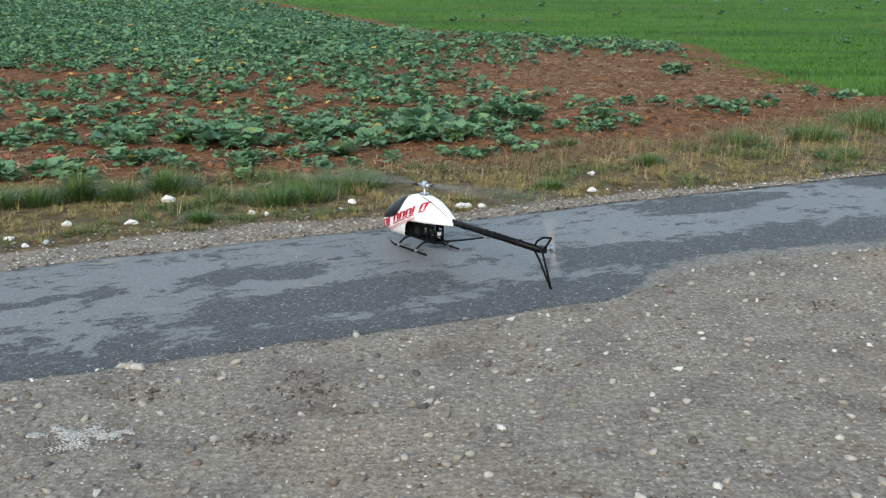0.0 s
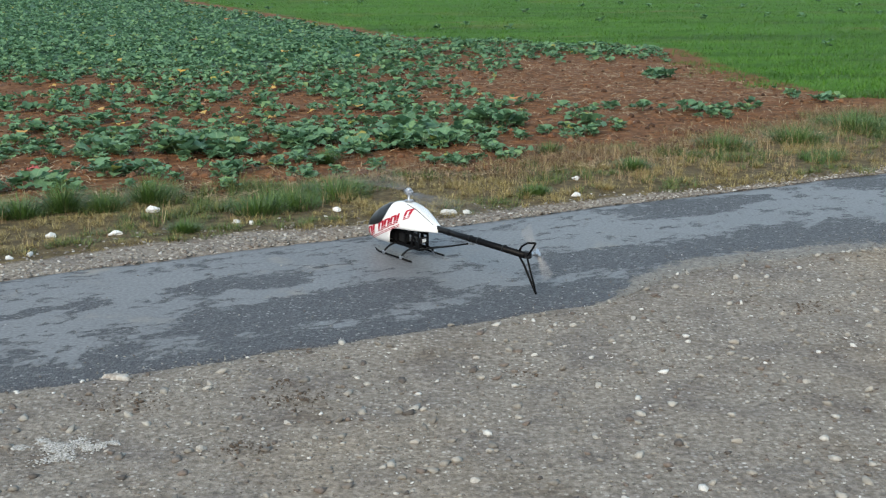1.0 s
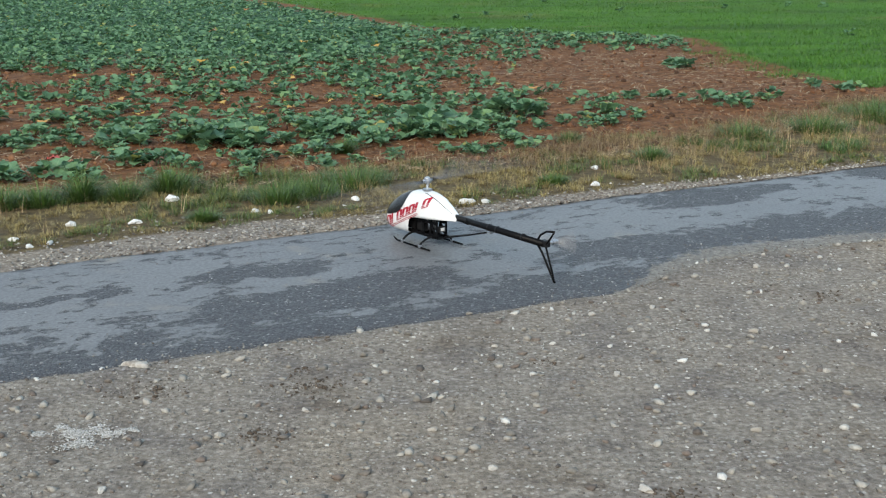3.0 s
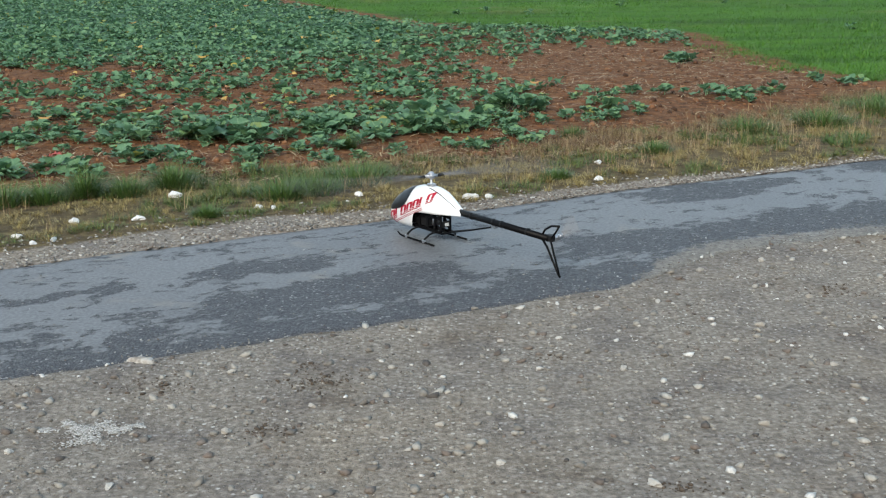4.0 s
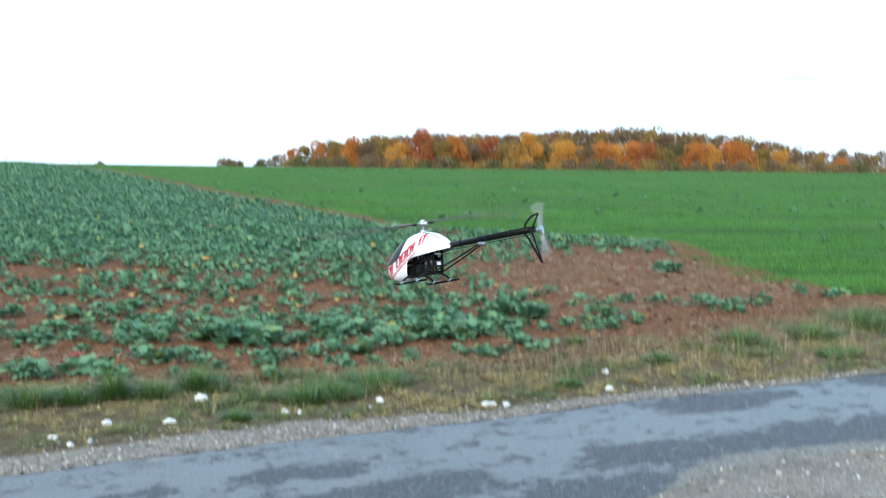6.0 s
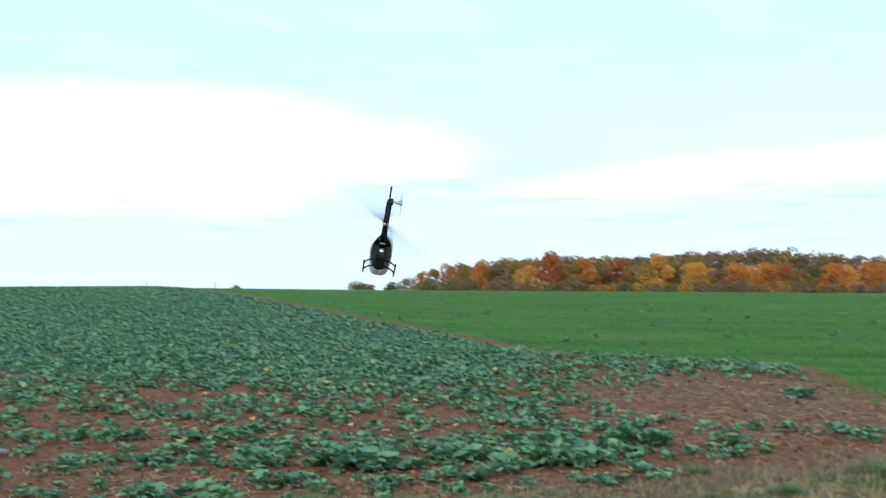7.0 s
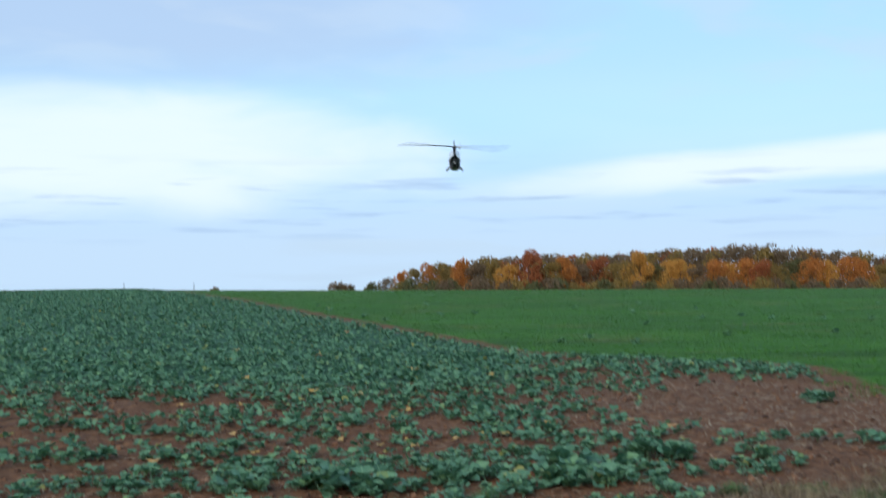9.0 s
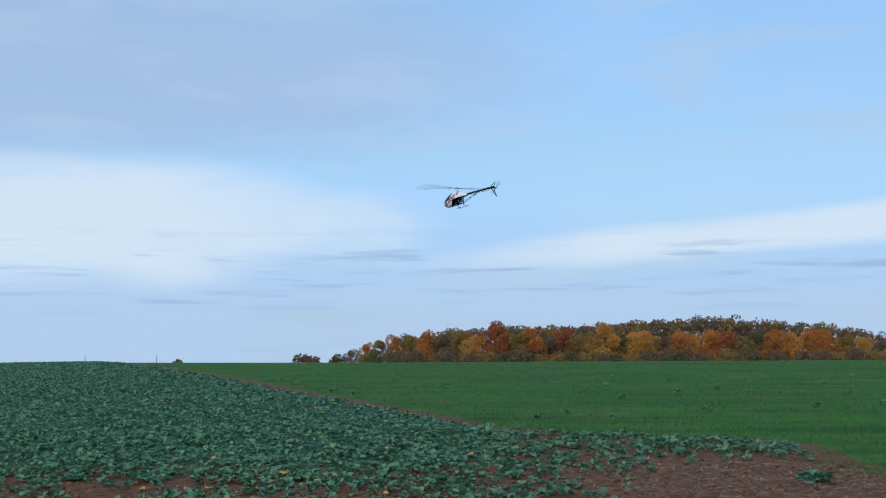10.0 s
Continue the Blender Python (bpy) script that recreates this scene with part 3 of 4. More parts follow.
def crust(name, x, y, rx, ry, mat, label, category, seed, high=0.006):
    """A thin ragged crust lying on the ground."""
    local = random.Random(seed)
    bm = bmesh.new()
    rings = [[bm.verts.new((0, 0, high))]]
    for j in range(1, 5):
        ring = []
        for k in range(28):
            a = 2 * math.pi * k / 28
            r = j / 4 * (1 + 0.34 * math.sin(2 * a + seed) + 0.22 * math.sin(5 * a + 2 * seed) + local.uniform(-0.12, 0.12) * (j == 4))
            px, py = rx * r * math.cos(a), ry * r * math.sin(a)
            ring.append(bm.verts.new((px, py, (high * (1 - (j / 4) ** 2) + local.uniform(0, high * 0.6)) if j < 4 else -0.012)))
        rings.append(ring)
    for k in range(28):
        bm.faces.new((rings[0][0], rings[1][k], rings[1][(k + 1) % 28]))
        for a, b in zip(rings[1:], rings[2:]):
            bm.faces.new((a[k], b[k], b[(k + 1) % 28], a[(k + 1) % 28]))
    ob = part(name, bm, mat, None, label, True)
    ob.matrix_world = pose(x, y, float(land(x, y)) + 0.004, 0, 0, 6)
    tagged(ob, category=category)


def chalk_patch():
    """Chalk spilt on the gravel and driven over: a smear of pale grains, thick in the middle and thin at the rim."""
    base = rough_stone(14, 0.3, 1)
    template, tri = np.array([q.co[:] for q in base.verts]), np.array([[q.index for q in g.verts] for g in base.faces])
    base.free()
    local = np.random.default_rng(19)
    n = 4600
    along = local.uniform(-1, 1, n)
    lobe = local.random(n) < 0.22
    px = np.where(lobe, -1.08 + local.normal(0, 0.045, n), -1.09 + 0.185 * along)
    py = np.where(lobe, 3.615 + local.normal(0, 0.035, n), 3.70 + 0.02 * np.sin(9 * along) + local.normal(0, 0.022, n) * (1.15 - along**2))
    keep = wave(px, py, 24.0, 22.0) + 0.5 * wave(px, py, 25.0, 60.0) + local.normal(0, 0.35, n) > -0.05
    px, py = px[keep], py[keep]
    n = len(px)
    size = local.uniform(0.0014, 0.0052, n)
    v, f = repeat(template, tri, turns(local.uniform(0, 6.3, n), local.normal(0, 0.2, n), size, np.c_[px, py, land(px, py) + 0.0025 + 0.2 * size]))
    tagged(new("chalk_patch", soup("chalk_patch", v, f, CHALK_DUST)), "spilt smear of whitish chalk grains on gravel", "chalk patch", kind="stuff")


def earth_crumbs():
    """Dark earth dropped on the gravel, crumbled by wheels."""
    base = rough_stone(9, 0.6, 1)
    template, tri = np.array([q.co[:] for q in base.verts]), np.array([[q.index for q in g.verts] for g in base.faces])
    base.free()
    local = np.random.default_rng(17)
    for x, y, half_x, half_y, n in ((-0.36, 4.15, 0.075, 0.06, 170), (-0.41, 4.31, 0.03, 0.02, 30), (-0.97, 4.1, 0.09, 0.05, 110), (-0.48, 3.68, 0.06, 0.035, 80), (0.84, 3.24, 0.07, 0.03, 60), (0.51, 4.42, 0.05, 0.03, 30), (1.9, 5.3, 0.08, 0.05, 60)):
        px, py = x + local.normal(0, half_x, n), y + local.normal(0, half_y, n)
        size = 0.0028 * (1 / np.clip(local.random(n), 0.03, 1)) ** 0.4
        v, f = repeat(template, tri, turns(local.uniform(0, 6.3, n), local.normal(0, 0.4, n), size, np.c_[px, py, land(px, py) + size * 0.2]))
        tagged(new("earth_crumbs", soup("earth_crumbs", v, f, SOIL_CRUMB)), "dark crumbled earth dropped on the gravel", "dirt", kind="stuff")


FLAT_STONE = material("crushed stone", rough=0.9, paint=lambda k, w: k.mix(k.step(k.noise(w, 40, 5), 0.4, 0.65), (0.24, 0.21, 0.18), (0.42, 0.39, 0.35)))
SOIL_CRUMB = material("dark soil crumbs", rough=0.95, paint=lambda k, w: k.mix(k.step(k.noise(w, 30, 6, 0.7), 0.4, 0.65), (0.05, 0.036, 0.026), (0.115, 0.085, 0.063)))
scatter_pebbles()
stones()
chalk_patch()
crust("flat_stone", -1.09, 4.37, 0.052, 0.034, FLAT_STONE, "flat pale stone crushed into the edge of the asphalt", "stone", 3, 0.008)
earth_crumbs()


# ---------------------------------------------------------------- crops and grass
def leaf_shape(seed, fine=2):
    """A lobed rape leaf along +x, one long, with a stalk, a sunk midrib and a drooping tip: verts and faces."""
    r = random.Random(seed)
    outline = [(0.0, 0.014), (0.2, 0.02), (0.26, 0.13), (0.32, 0.08), (0.41, 0.32), (0.5, 0.3), (0.59, 0.46), (0.68, 0.4), (0.78, 0.46), (0.87, 0.36), (0.95, 0.24), (1.0, 0.06)]
    if fine == 1:
        outline = [(0.0, 0.02), (0.3, 0.12), (0.46, 0.36), (0.7, 0.46), (0.9, 0.32), (1.0, 0.07)]
    if fine == 0:
        outline = [(0.1, 0.05), (0.48, 0.4), (0.82, 0.42), (1.0, 0.1)]
    verts, faces = [], []
    for u, w in outline:
        rise = 0.40 * u - 0.52 * u * u + r.uniform(-0.02, 0.02)
        a, b = w * r.uniform(0.75, 1.2), w * r.uniform(0.75, 1.2)
        verts += [(u, a, rise + 0.28 * a + r.uniform(-0.09, 0.09)), (u, 0.0, rise - 0.01), (u, -b, rise + 0.28 * b + r.uniform(-0.09, 0.09))]
    for i in range(len(outline) - 1):
        p = 3 * i
        faces += [(p, p + 1, p + 4, p + 3), (p + 1, p + 2, p + 5, p + 4)]
    return np.array(verts), np.array(faces)


LEAF_MESHES = []
for s in range(5):
    v, f = leaf_shape(s)
    LEAF_MESHES.append(sheet_mesh("leaf", v, f, LEAF, True))


def rape_plant(x, y, size, seed):
    """One plant: a rosette of big leaves round a short stem."""
    r = random.Random(seed)
    plant = new("rape_plant")
    plant.matrix_world = pose(x, y, float(land(x, y)) - 0.005, 0, 0, r.uniform(0, 360))
    stem = tube([(0, 0, -0.01), (0.003, 0, 0.03 * size / 0.2), (0, 0.003, 0.3 * size)], [0.006, 0.006, 0.004], 5)
    part("stem", stem, LEAF, plant)
    count = r.randint(11, 15)
    for k in range(count):
        inner = k / count
        ob = new("leaf", LEAF_MESHES[r.randrange(5)])
        ob.parent = plant
        length = size * (1.0 - 0.4 * inner) * r.uniform(0.7, 1.1)
        lift = -10 - 46 * inner + r.uniform(-18, 14)
        ob.matrix_basis = pose(r.gauss(0, 0.22) * size, r.gauss(0, 0.22) * size, 0.02 + 0.22 * size * inner, r.uniform(-22, 22), lift, 137.5 * k + r.uniform(-20, 20)) @ Matrix.Diagonal((length, length * r.uniform(0.85, 1.2), length, 1))
    return plant


def rape_field():
    """The plants nearest the verge one by one; the rest of the field as one mass."""
    # large plants that stand out: x, y, leaf length
    marked = [(-1.95, 9.75, 0.30), (-1.7, 9.9, 0.26), (-1.5, 9.75, 0.22), (-0.3, 10.0, 0.30), (-0.1, 10.2, 0.30), (-0.2, 10.6, 0.34), (0.12, 10.1, 0.24), (0.75, 11.1, 0.26), (0.55, 11.3, 0.3),
              (0.35, 10.7, 0.22), (-0.85, 10.3, 0.22), (-1.05, 10.0, 0.2), (1.5, 11.2, 0.2), (2.8, 15.3, 0.26), (2.6, 12.2, 0.2), (2.95, 12.1, 0.18), (2.2, 12.3, 0.18), (-2.35, 8.75, 0.2),
              (-2.1, 8.8, 0.18), (-2.75, 8.3, 0.2), (-3.0, 8.15, 0.2), (-2.5, 8.2, 0.16), (-1.35, 8.9, 0.17), (-2.6, 9.7, 0.22), (-0.55, 9.75, 0.2), (3.95, 13.2, 0.18), (1.9, 12.5, 0.15), (-1.2, 10.3, 0.2)]
    near = random.Random(3)
    ps = [(x, y, 0.8 * s) for x, y, s in marked]
    ps += [(x + near.uniform(-0.2, 0.2), y + near.uniform(-0.12, 0.15), 0.6 * s) for x, y, s in marked if s > 0.19 for _ in range(2)]
    local = np.random.default_rng(11)
    n = 260000
    y = 8.0 + (118 - 8.0) * local.random(n) ** 2.2
    x = local.uniform(-0.66, 0.34, n) * y
    inside = (x < crop_border(y) - 0.15) & (y > soil_edge(x) + 0.08 + 1.1 * ease(x, 0.4, 1.6))
    cover = 0.62 + 0.28 * wave(x, y, 21.0, 0.75) + 0.2 * wave(x, y, 22.0, 2.3)
    # the drilled rows run with the lane: gaps and clumps are longer than they are deep
    cover = cover - 0.16 * ease(y, 13.5, 11.5) + 0.42 * wave(0.4 * x, y - 0.25 * x, 23.0, 1.5) * ease(y, 20, 13)
    cover = cover + 0.42 * ease(y, 12.5, 17) * ease(-x, -1.6, 1.2) + 0.5 * ease(y, 18.4, 19.4) + 0.2 * wave(0.6 * x, y, 28.0, 0.9) * ease(y, 16, 20) + 0.12 * ease(y, 11.5, 10) * ease(-x, -0.8, 0.3)
    cover = np.clip(cover * (1 - 0.85 * bare(x, y)) - 0.25 * ease(x, 1.2, 2.2) * ease(y, 18.5, 17), 0.0, 1)
    # how many stand on a square metre, thinning with distance as the plants hide one another
    want = np.interp(y, [8, 14, 22, 40, 70, 118], [38, 40, 34, 15, 7, 3.6]) * cover
    have = n / (118 - 8.0) * (1 / 2.2) * ((y - 8.0) / 110 + 1e-6) ** (1 / 2.2 - 1) / y
    keep = inside & (local.random(n) < want / have) & (np.hypot(x - -5.08, y - 9.68) > 0.2)
    x, y = x[keep], y[keep]
    size = local.uniform(0.055, 0.11, len(x)) * np.interp(y, [8, 12, 20, 40, 118], [1.0, 1.0, 0.95, 1.12, 1.6])
    close = (y < 12.3) & (x > -4.2) & (x < 3.6)
    order = np.argsort(y[close] - 0.45 * x[close])[:300]
    chosen = np.flatnonzero(close)[order]
    ps += [(float(x[i]), float(y[i]), float(size[i])) for i in chosen]
    for k, (px, py, s) in enumerate(ps):
        ob = rape_plant(px, py, s, 100 + k)
        big = s > 0.17
        tagged(ob, "large blue-green rape plant with broad lobed leaves" if big else "young blue-green rape plant on red-brown soil", "plant", "rape plants at the field edge")
    rest = np.setdiff1d(np.arange(len(x)), chosen)
    x, y, size = x[rest], y[rest], size[rest]
    z = land(x, y)
    blocks_v, blocks_f, total = [], [], 0
    for fine, low, high, count in ((1, 0, 11.5, 8), (0, 11.5, 22, 7), (0, 22, 999, 4)):
        sel = (y >= low) & (y < high)
        for k in range(count):
            tv, tf = leaf_shape(40 + k, fine)
            m = int(sel.sum())
            inner = k / count
            length = size[sel] * (1.05 - 0.3 * inner) * local.uniform(0.75, 1.15, m)
            yaw = 2.4 * k + local.uniform(0, 6.3, m)
            tilt = np.radians(-10 - 44 * inner + local.uniform(-20, 16, m))
            at = np.c_[x[sel] + local.normal(0, 0.3, m) * size[sel], y[sel] + local.normal(0, 0.3, m) * size[sel], z[sel] + 0.02 + 0.25 * size[sel] * inner]
            v, f = repeat(tv, tf, turns(yaw, tilt, length[:, None] * np.c_[np.ones(m), local.uniform(0.9, 1.3, m), np.ones(m)], at, local.uniform(-0.3, 0.3, m)))
            blocks_v.append(v)
            blocks_f.append(f + total)
            total += len(v)
    me = soup("rape_field", np.concatenate(blocks_v), np.concatenate(blocks_f), LEAVES)
    me.polygons.foreach_set("use_smooth", np.ones(len(me.polygons), bool))
    tagged(new("rape_field", me), "dense field of low blue-green rape plants", "crop", kind="stuff")


def blades(name, x, y, high, wide, count, spread, mat, label, category, seed, stiff=0.35, joints=2, kind="stuff"):
    """Tufts of grass at x, y: arching blades, each a tapered strip."""
    local = np.random.default_rng(seed)
    n = len(x) * count
    px = np.repeat(x, count) + local.normal(0, spread, n)
    py = np.repeat(y, count) + local.normal(0, spread, n)
    h = np.repeat(high, count) * local.uniform(0.45, 1.1, n)
    w = wide * local.uniform(0.7, 1.3, n)
    yaw, bow = local.uniform(0, 6.3, n), local.uniform(0.1, 1.0, n) * stiff
    dx, dy = np.cos(yaw), np.sin(yaw)
    base = np.stack([px, py, land(px, py) - 0.005], -1)
    rows = []
    for j in range(joints + 1):
        u = j / joints
        c = base + np.stack([dx * bow * h * u**1.6, dy * bow * h * u**1.6, h * u * (1 - 0.25 * bow * u)], -1)
        half = (w * (1 - u) + (0.0004 if j == joints else 0))[:, None] * np.stack([-dy, dx, 0 * dx], -1) * 0.5
        rows += [c - half, c + half]
    v = np.stack(rows, 1).reshape(-1, 3)
    f = np.array([(2 * j, 2 * j + 1, 2 * j + 3, 2 * j + 2) for j in range(joints)])
    f = (f[None] + (np.arange(n) * 2 * (joints + 1))[:, None, None]).reshape(-1, 4)
    return tagged(new(name, soup(name, v, f, mat)), label, category, kind=kind)


def wheat_field():
    local = np.random.default_rng(31)
    n = 76000
    y = 13.2 + 70 * local.random(n) ** 1.9
    x = local.uniform(-0.4, 0.52, n) * y
    sparse = np.exp(-((np.mod(y + 0.12 * x, 7.3) - 3.6) / 0.35) ** 2)
    keep = (x > crop_border(y) + 0.24 + 0.008 * y + (0.7 * wave(x, y, 35.0, 1.4) + 0.45 * wave(x, y, 36.0, 3.7) - np.abs(local.normal(0, 0.3, n))) * ease(y, 34, 20)) & (wave(x, y, 33.0, 0.6) + 0.4 * wave(x, y, 34.0, 2.1) + local.normal(0, 0.35, n) - 0.25 * sparse > -0.7)
    x, y = x[keep], y[keep]
    high = np.interp(y, [13, 20, 83], [0.065, 0.075, 0.10]) * local.uniform(0.7, 1.2, len(x))
    blades("wheat_field", x, y, high, 0.0075, 6, 0.06, BLADES, "field of short bright green winter wheat", "crop", 32, 1.1, 1)


def tufts(name, x, y, high, spread, count, wide, mat, label, seed):
    """Domed tufts of grass: blades that lean outwards from each root."""
    local = np.random.default_rng(seed)
    n = len(x) * count
    a, r = local.uniform(0, 6.3, n), np.sqrt(local.random(n))
    sp = np.repeat(spread, count)
    dx, dy = np.cos(a), np.sin(a)
    px, py = np.repeat(x, count) + dx * r * sp, np.repeat(y, count) + dy * r * sp
    h = np.repeat(high, count) * (1.05 - 0.45 * r * r) * local.uniform(0.5, 1.15, n)
    lean = (0.25 + 0.95 * r) * local.uniform(0.4, 1.5, n)
    turn = a + local.normal(0, 0.6, n)
    lx, ly = np.cos(turn), np.sin(turn)
    w = wide * local.uniform(0.6, 1.3, n)
    base = np.stack([px, py, land(px, py) - 0.006], -1)
    rows = []
    for j in range(3):
        u = j / 2
        c = base + np.stack([lx * lean * h * u**1.5, ly * lean * h * u**1.5, h * u * (1 - 0.3 * lean * u)], -1)
        half = (w * (1 - 0.85 * u) * 0.5)[:, None] * np.stack([-ly, lx, 0 * lx], -1)
        rows += [c - half, c + half]
    v = np.stack(rows, 1).reshape(-1, 3)
    f = np.array([(2 * j, 2 * j + 1, 2 * j + 3, 2 * j + 2) for j in range(2)])
    f = (f[None] + (np.arange(n) * 6)[:, None, None]).reshape(-1, 4)
    return tagged(new(name, soup(name, v, f, mat)), label, "grass", kind="stuff")


def strays():
    """Single rape plants that have come up in the wheat."""
    local = np.random.default_rng(71)
    n = 34
    y = local.uniform(19, 48, n)
    x = crop_border(y) + local.uniform(1.0, 0.42 * y + 4, n)
    vs, fs, total = [], [], 0
    for k in range(8):
        tv, tf = leaf_shape(90 + k, 1)
        v, f = repeat(tv, tf, turns(local.uniform(0, 6.3, n), np.radians(-4 - 4.0 * k + local.uniform(-10, 10, n)), local.uniform(0.09, 0.15, n), np.c_[x, y, land(x, y) + 0.015 + 0.006 * k]))
        vs.append(v)
        fs.append(f + total)
        total += len(v)
    tagged(new("stray_rape", soup("stray_rape", np.concatenate(vs), np.concatenate(fs), LEAVES)), "stray blue-green rape plants among the wheat", "crop", kind="stuff")


def verge():
    local = np.random.default_rng(51)
    n = 4300
    x = np.where(local.random(n) < 0.45, local.uniform(-4.4, 0.3, n), local.uniform(0.3, 6.2, n))
    u = local.random(n)
    low, high = grass_edge(x) - 0.05, soil_edge(x) + 0.1 + 0.6 * ease(x, 0.3, 1.6)
    y = low + (high - low) * u
    patch = wave(x, y, 52.0, 1.5) + 0.5 * wave(x, y, 58.0, 4.0)
    right = ease(x, -1.2, 0.8)
    # bare stony or earthy gaps between the patches
    grown = local.random(n) < np.clip(0.56 + 0.65 * wave(x, y, 53.0, 2.2) - 0.35 * right * ease(u, 0.55, 1.0) - 0.2 * ease(u, 0.15, 0.0), 0.05, 1)
    lush = (u > 0.42) & (x < 0.4) & (patch > 0.02)
    green = grown & (lush | (patch + local.normal(0, 0.25, n) > 0.12 + 0.22 * right * ease(x, 4.6, 2.8) - 0.4 * ease(x, 2.8, 4.6)))
    dry = grown & ~green
    tall = 0.028 + 0.03 * local.random(n) + 0.03 * right * local.random(n) + 0.02 * np.clip(patch, 0, 1) + 0.045 * lush * ease(-x, -0.4, 1.2)
    wide = 0.018 + 0.04 * local.random(n)
    tufts("verge_grass", x[green], y[green], tall[green] * 1.15, wide[green] * 1.2, 38, 0.004, VERGE_GREEN, "uneven green grass along the roadside", 54)
    tufts("dry_grass", x[dry], y[dry], tall[dry], wide[dry] * 1.35, 44, 0.0035, VERGE_DRY, "low straw-coloured dry grass along the roadside", 55)
    # thin seed stalks standing over the verge
    m = 900
    sx = local.uniform(-4, 6, m)
    sy = grass_edge(sx) + (soil_edge(sx) - grass_edge(sx)) * local.uniform(0.2, 1.05, m)
    keep = local.random(m) < np.interp(sx, [-4, 0.5, 1.5, 6], [0.15, 0.25, 1, 1])
    blades("dry_stalks", sx[keep], sy[keep], local.uniform(0.07, 0.2, keep.sum()), 0.003, 4, 0.03, STRAW, "thin dry stalks standing above the grass", "grass", 56, 0.6)
    # dead grass and stems lying along the edge of the soil
    m = 2600
    sx = local.uniform(-1.6, 6.4, m)
    sy = soil_edge(sx) + local.normal(-0.05, 0.28, m) + 0.35 * ease(sx, 0.3, 1.6)
    keep = local.random(m) < np.interp(sx, [-1.6, 0, 1.0, 6], [0.3, 0.4, 1, 1]) * np.clip(0.6 + 0.7 * wave(sx, sy, 59.0, 1.8), 0, 1)
    blades("dead_grass", sx[keep], sy[keep], local.uniform(0.05, 0.14, keep.sum()), 0.004, 14, 0.06, DEAD, "flattened red-brown dead grass along the ploughed soil", "grass", 57, 2.2)
    m = 800
    sx = local.uniform(3.0, 6.8, m)
    sy = grass_edge(sx) + (soil_edge(sx) - grass_edge(sx)) * local.uniform(0.25, 1.1, m)
    keep = wave(sx, sy, 66.0, 0.9) > -0.1
    tufts("verge_grass", sx[keep], sy[keep], local.uniform(0.06, 0.15, keep.sum()), local.uniform(0.03, 0.09, keep.sum()), 60, 0.0045, TUFT_GREEN, "rank dark green grass along the roadside", 67)
    # dark green clumps: x, y, height, spread
    for k, (tx, ty, h, s) in enumerate([(-2.27, 7.5, 0.24, 0.07), (-1.77, 7.8, 0.22, 0.1), (-2.02, 7.55, 0.15, 0.12), (-1.0, 7.45, 0.16, 0.14), (-1.36, 6.9, 0.085, 0.06), (-0.55, 7.95, 0.17, 0.2), (-0.8, 7.6, 0.14, 0.14),
                                        (1.6, 8.9, 0.12, 0.09), (0.8, 8.0, 0.08, 0.08), (-2.75, 7.3, 0.18, 0.14), (-2.5, 7.35, 0.16, 0.12), (3.2, 10.2, 0.2, 0.2), (2.5, 9.9, 0.17, 0.18), (-0.75, 9.2, 0.13, 0.05), (1.05, 9.75, 0.12, 0.07), (3.9, 10.9, 0.2, 0.25)]):
        ob = tufts("grass_tuft", np.array([tx]), np.array([ty]), np.array([h]), np.array([s * 1.25]), 620, 0.0048, TUFT_GREEN, "thick clump of dark green grass on the verge", 60 + k)
        tagged(ob, category="grass tuft", group="grass clumps on the verge")
    # straw litter on the soil
    m = 24000
    lx = local.uniform(-4.5, 5.2, m)
    ly = soil_edge(lx) - 0.35 + 9.5 * local.random(m) ** 1.5
    keep = (lx < crop_border(ly)) & (local.random(m) < 0.2 + 0.8 * bare(lx, ly) + 0.5 * (ly < soil_edge(lx) + 0.3))
    lx, ly = lx[keep], ly[keep]
    m = len(lx)
    strip = np.array([(-0.5, -0.028, 0), (0, -0.034, 0.05), (0.5, -0.016, 0), (0.5, 0.016, 0), (0, 0.034, 0.06), (-0.5, 0.028, 0)])
    v, f = repeat(strip, [(0, 1, 4, 5), (1, 2, 3, 4)], turns(local.uniform(0, 6.3, m), local.normal(0, 0.12, m), local.uniform(0.035, 0.13, m), np.c_[lx, ly, land(lx, ly) + 0.014]))
    tagged(new("straw_litter", soup("straw_litter", v, f, STRAW)), "scattered broken straw lying on bare soil", "straw", kind="stuff")
    # crumbled clods on the soil
    base = rough_stone(4, 0.75, 1)
    template, tri = np.array([q.co[:] for q in base.verts]), np.array([[q.index for q in g.verts] for g in base.faces])
    base.free()
    m = 6000
    cx = local.uniform(-6, 5, m)
    cy = soil_edge(cx) - 0.1 + 9.5 * local.random(m) ** 1.4
    keep = cx < crop_border(cy)
    cx, cy = cx[keep], cy[keep]
    m = len(cx)
    size = 0.0095 * (1 / np.clip(local.random(m), 0.03, 1)) ** 0.45
    v, f = repeat(template, tri, turns(local.uniform(0, 6.3, m), local.normal(0, 0.3, m), size, np.c_[cx, cy, land(cx, cy) + 0.1 * size]))
    tagged(new("soil_clods", soup("soil_clods", v, f, CLODS)), "crumbly clods of red-brown soil", "soil", kind="stuff")


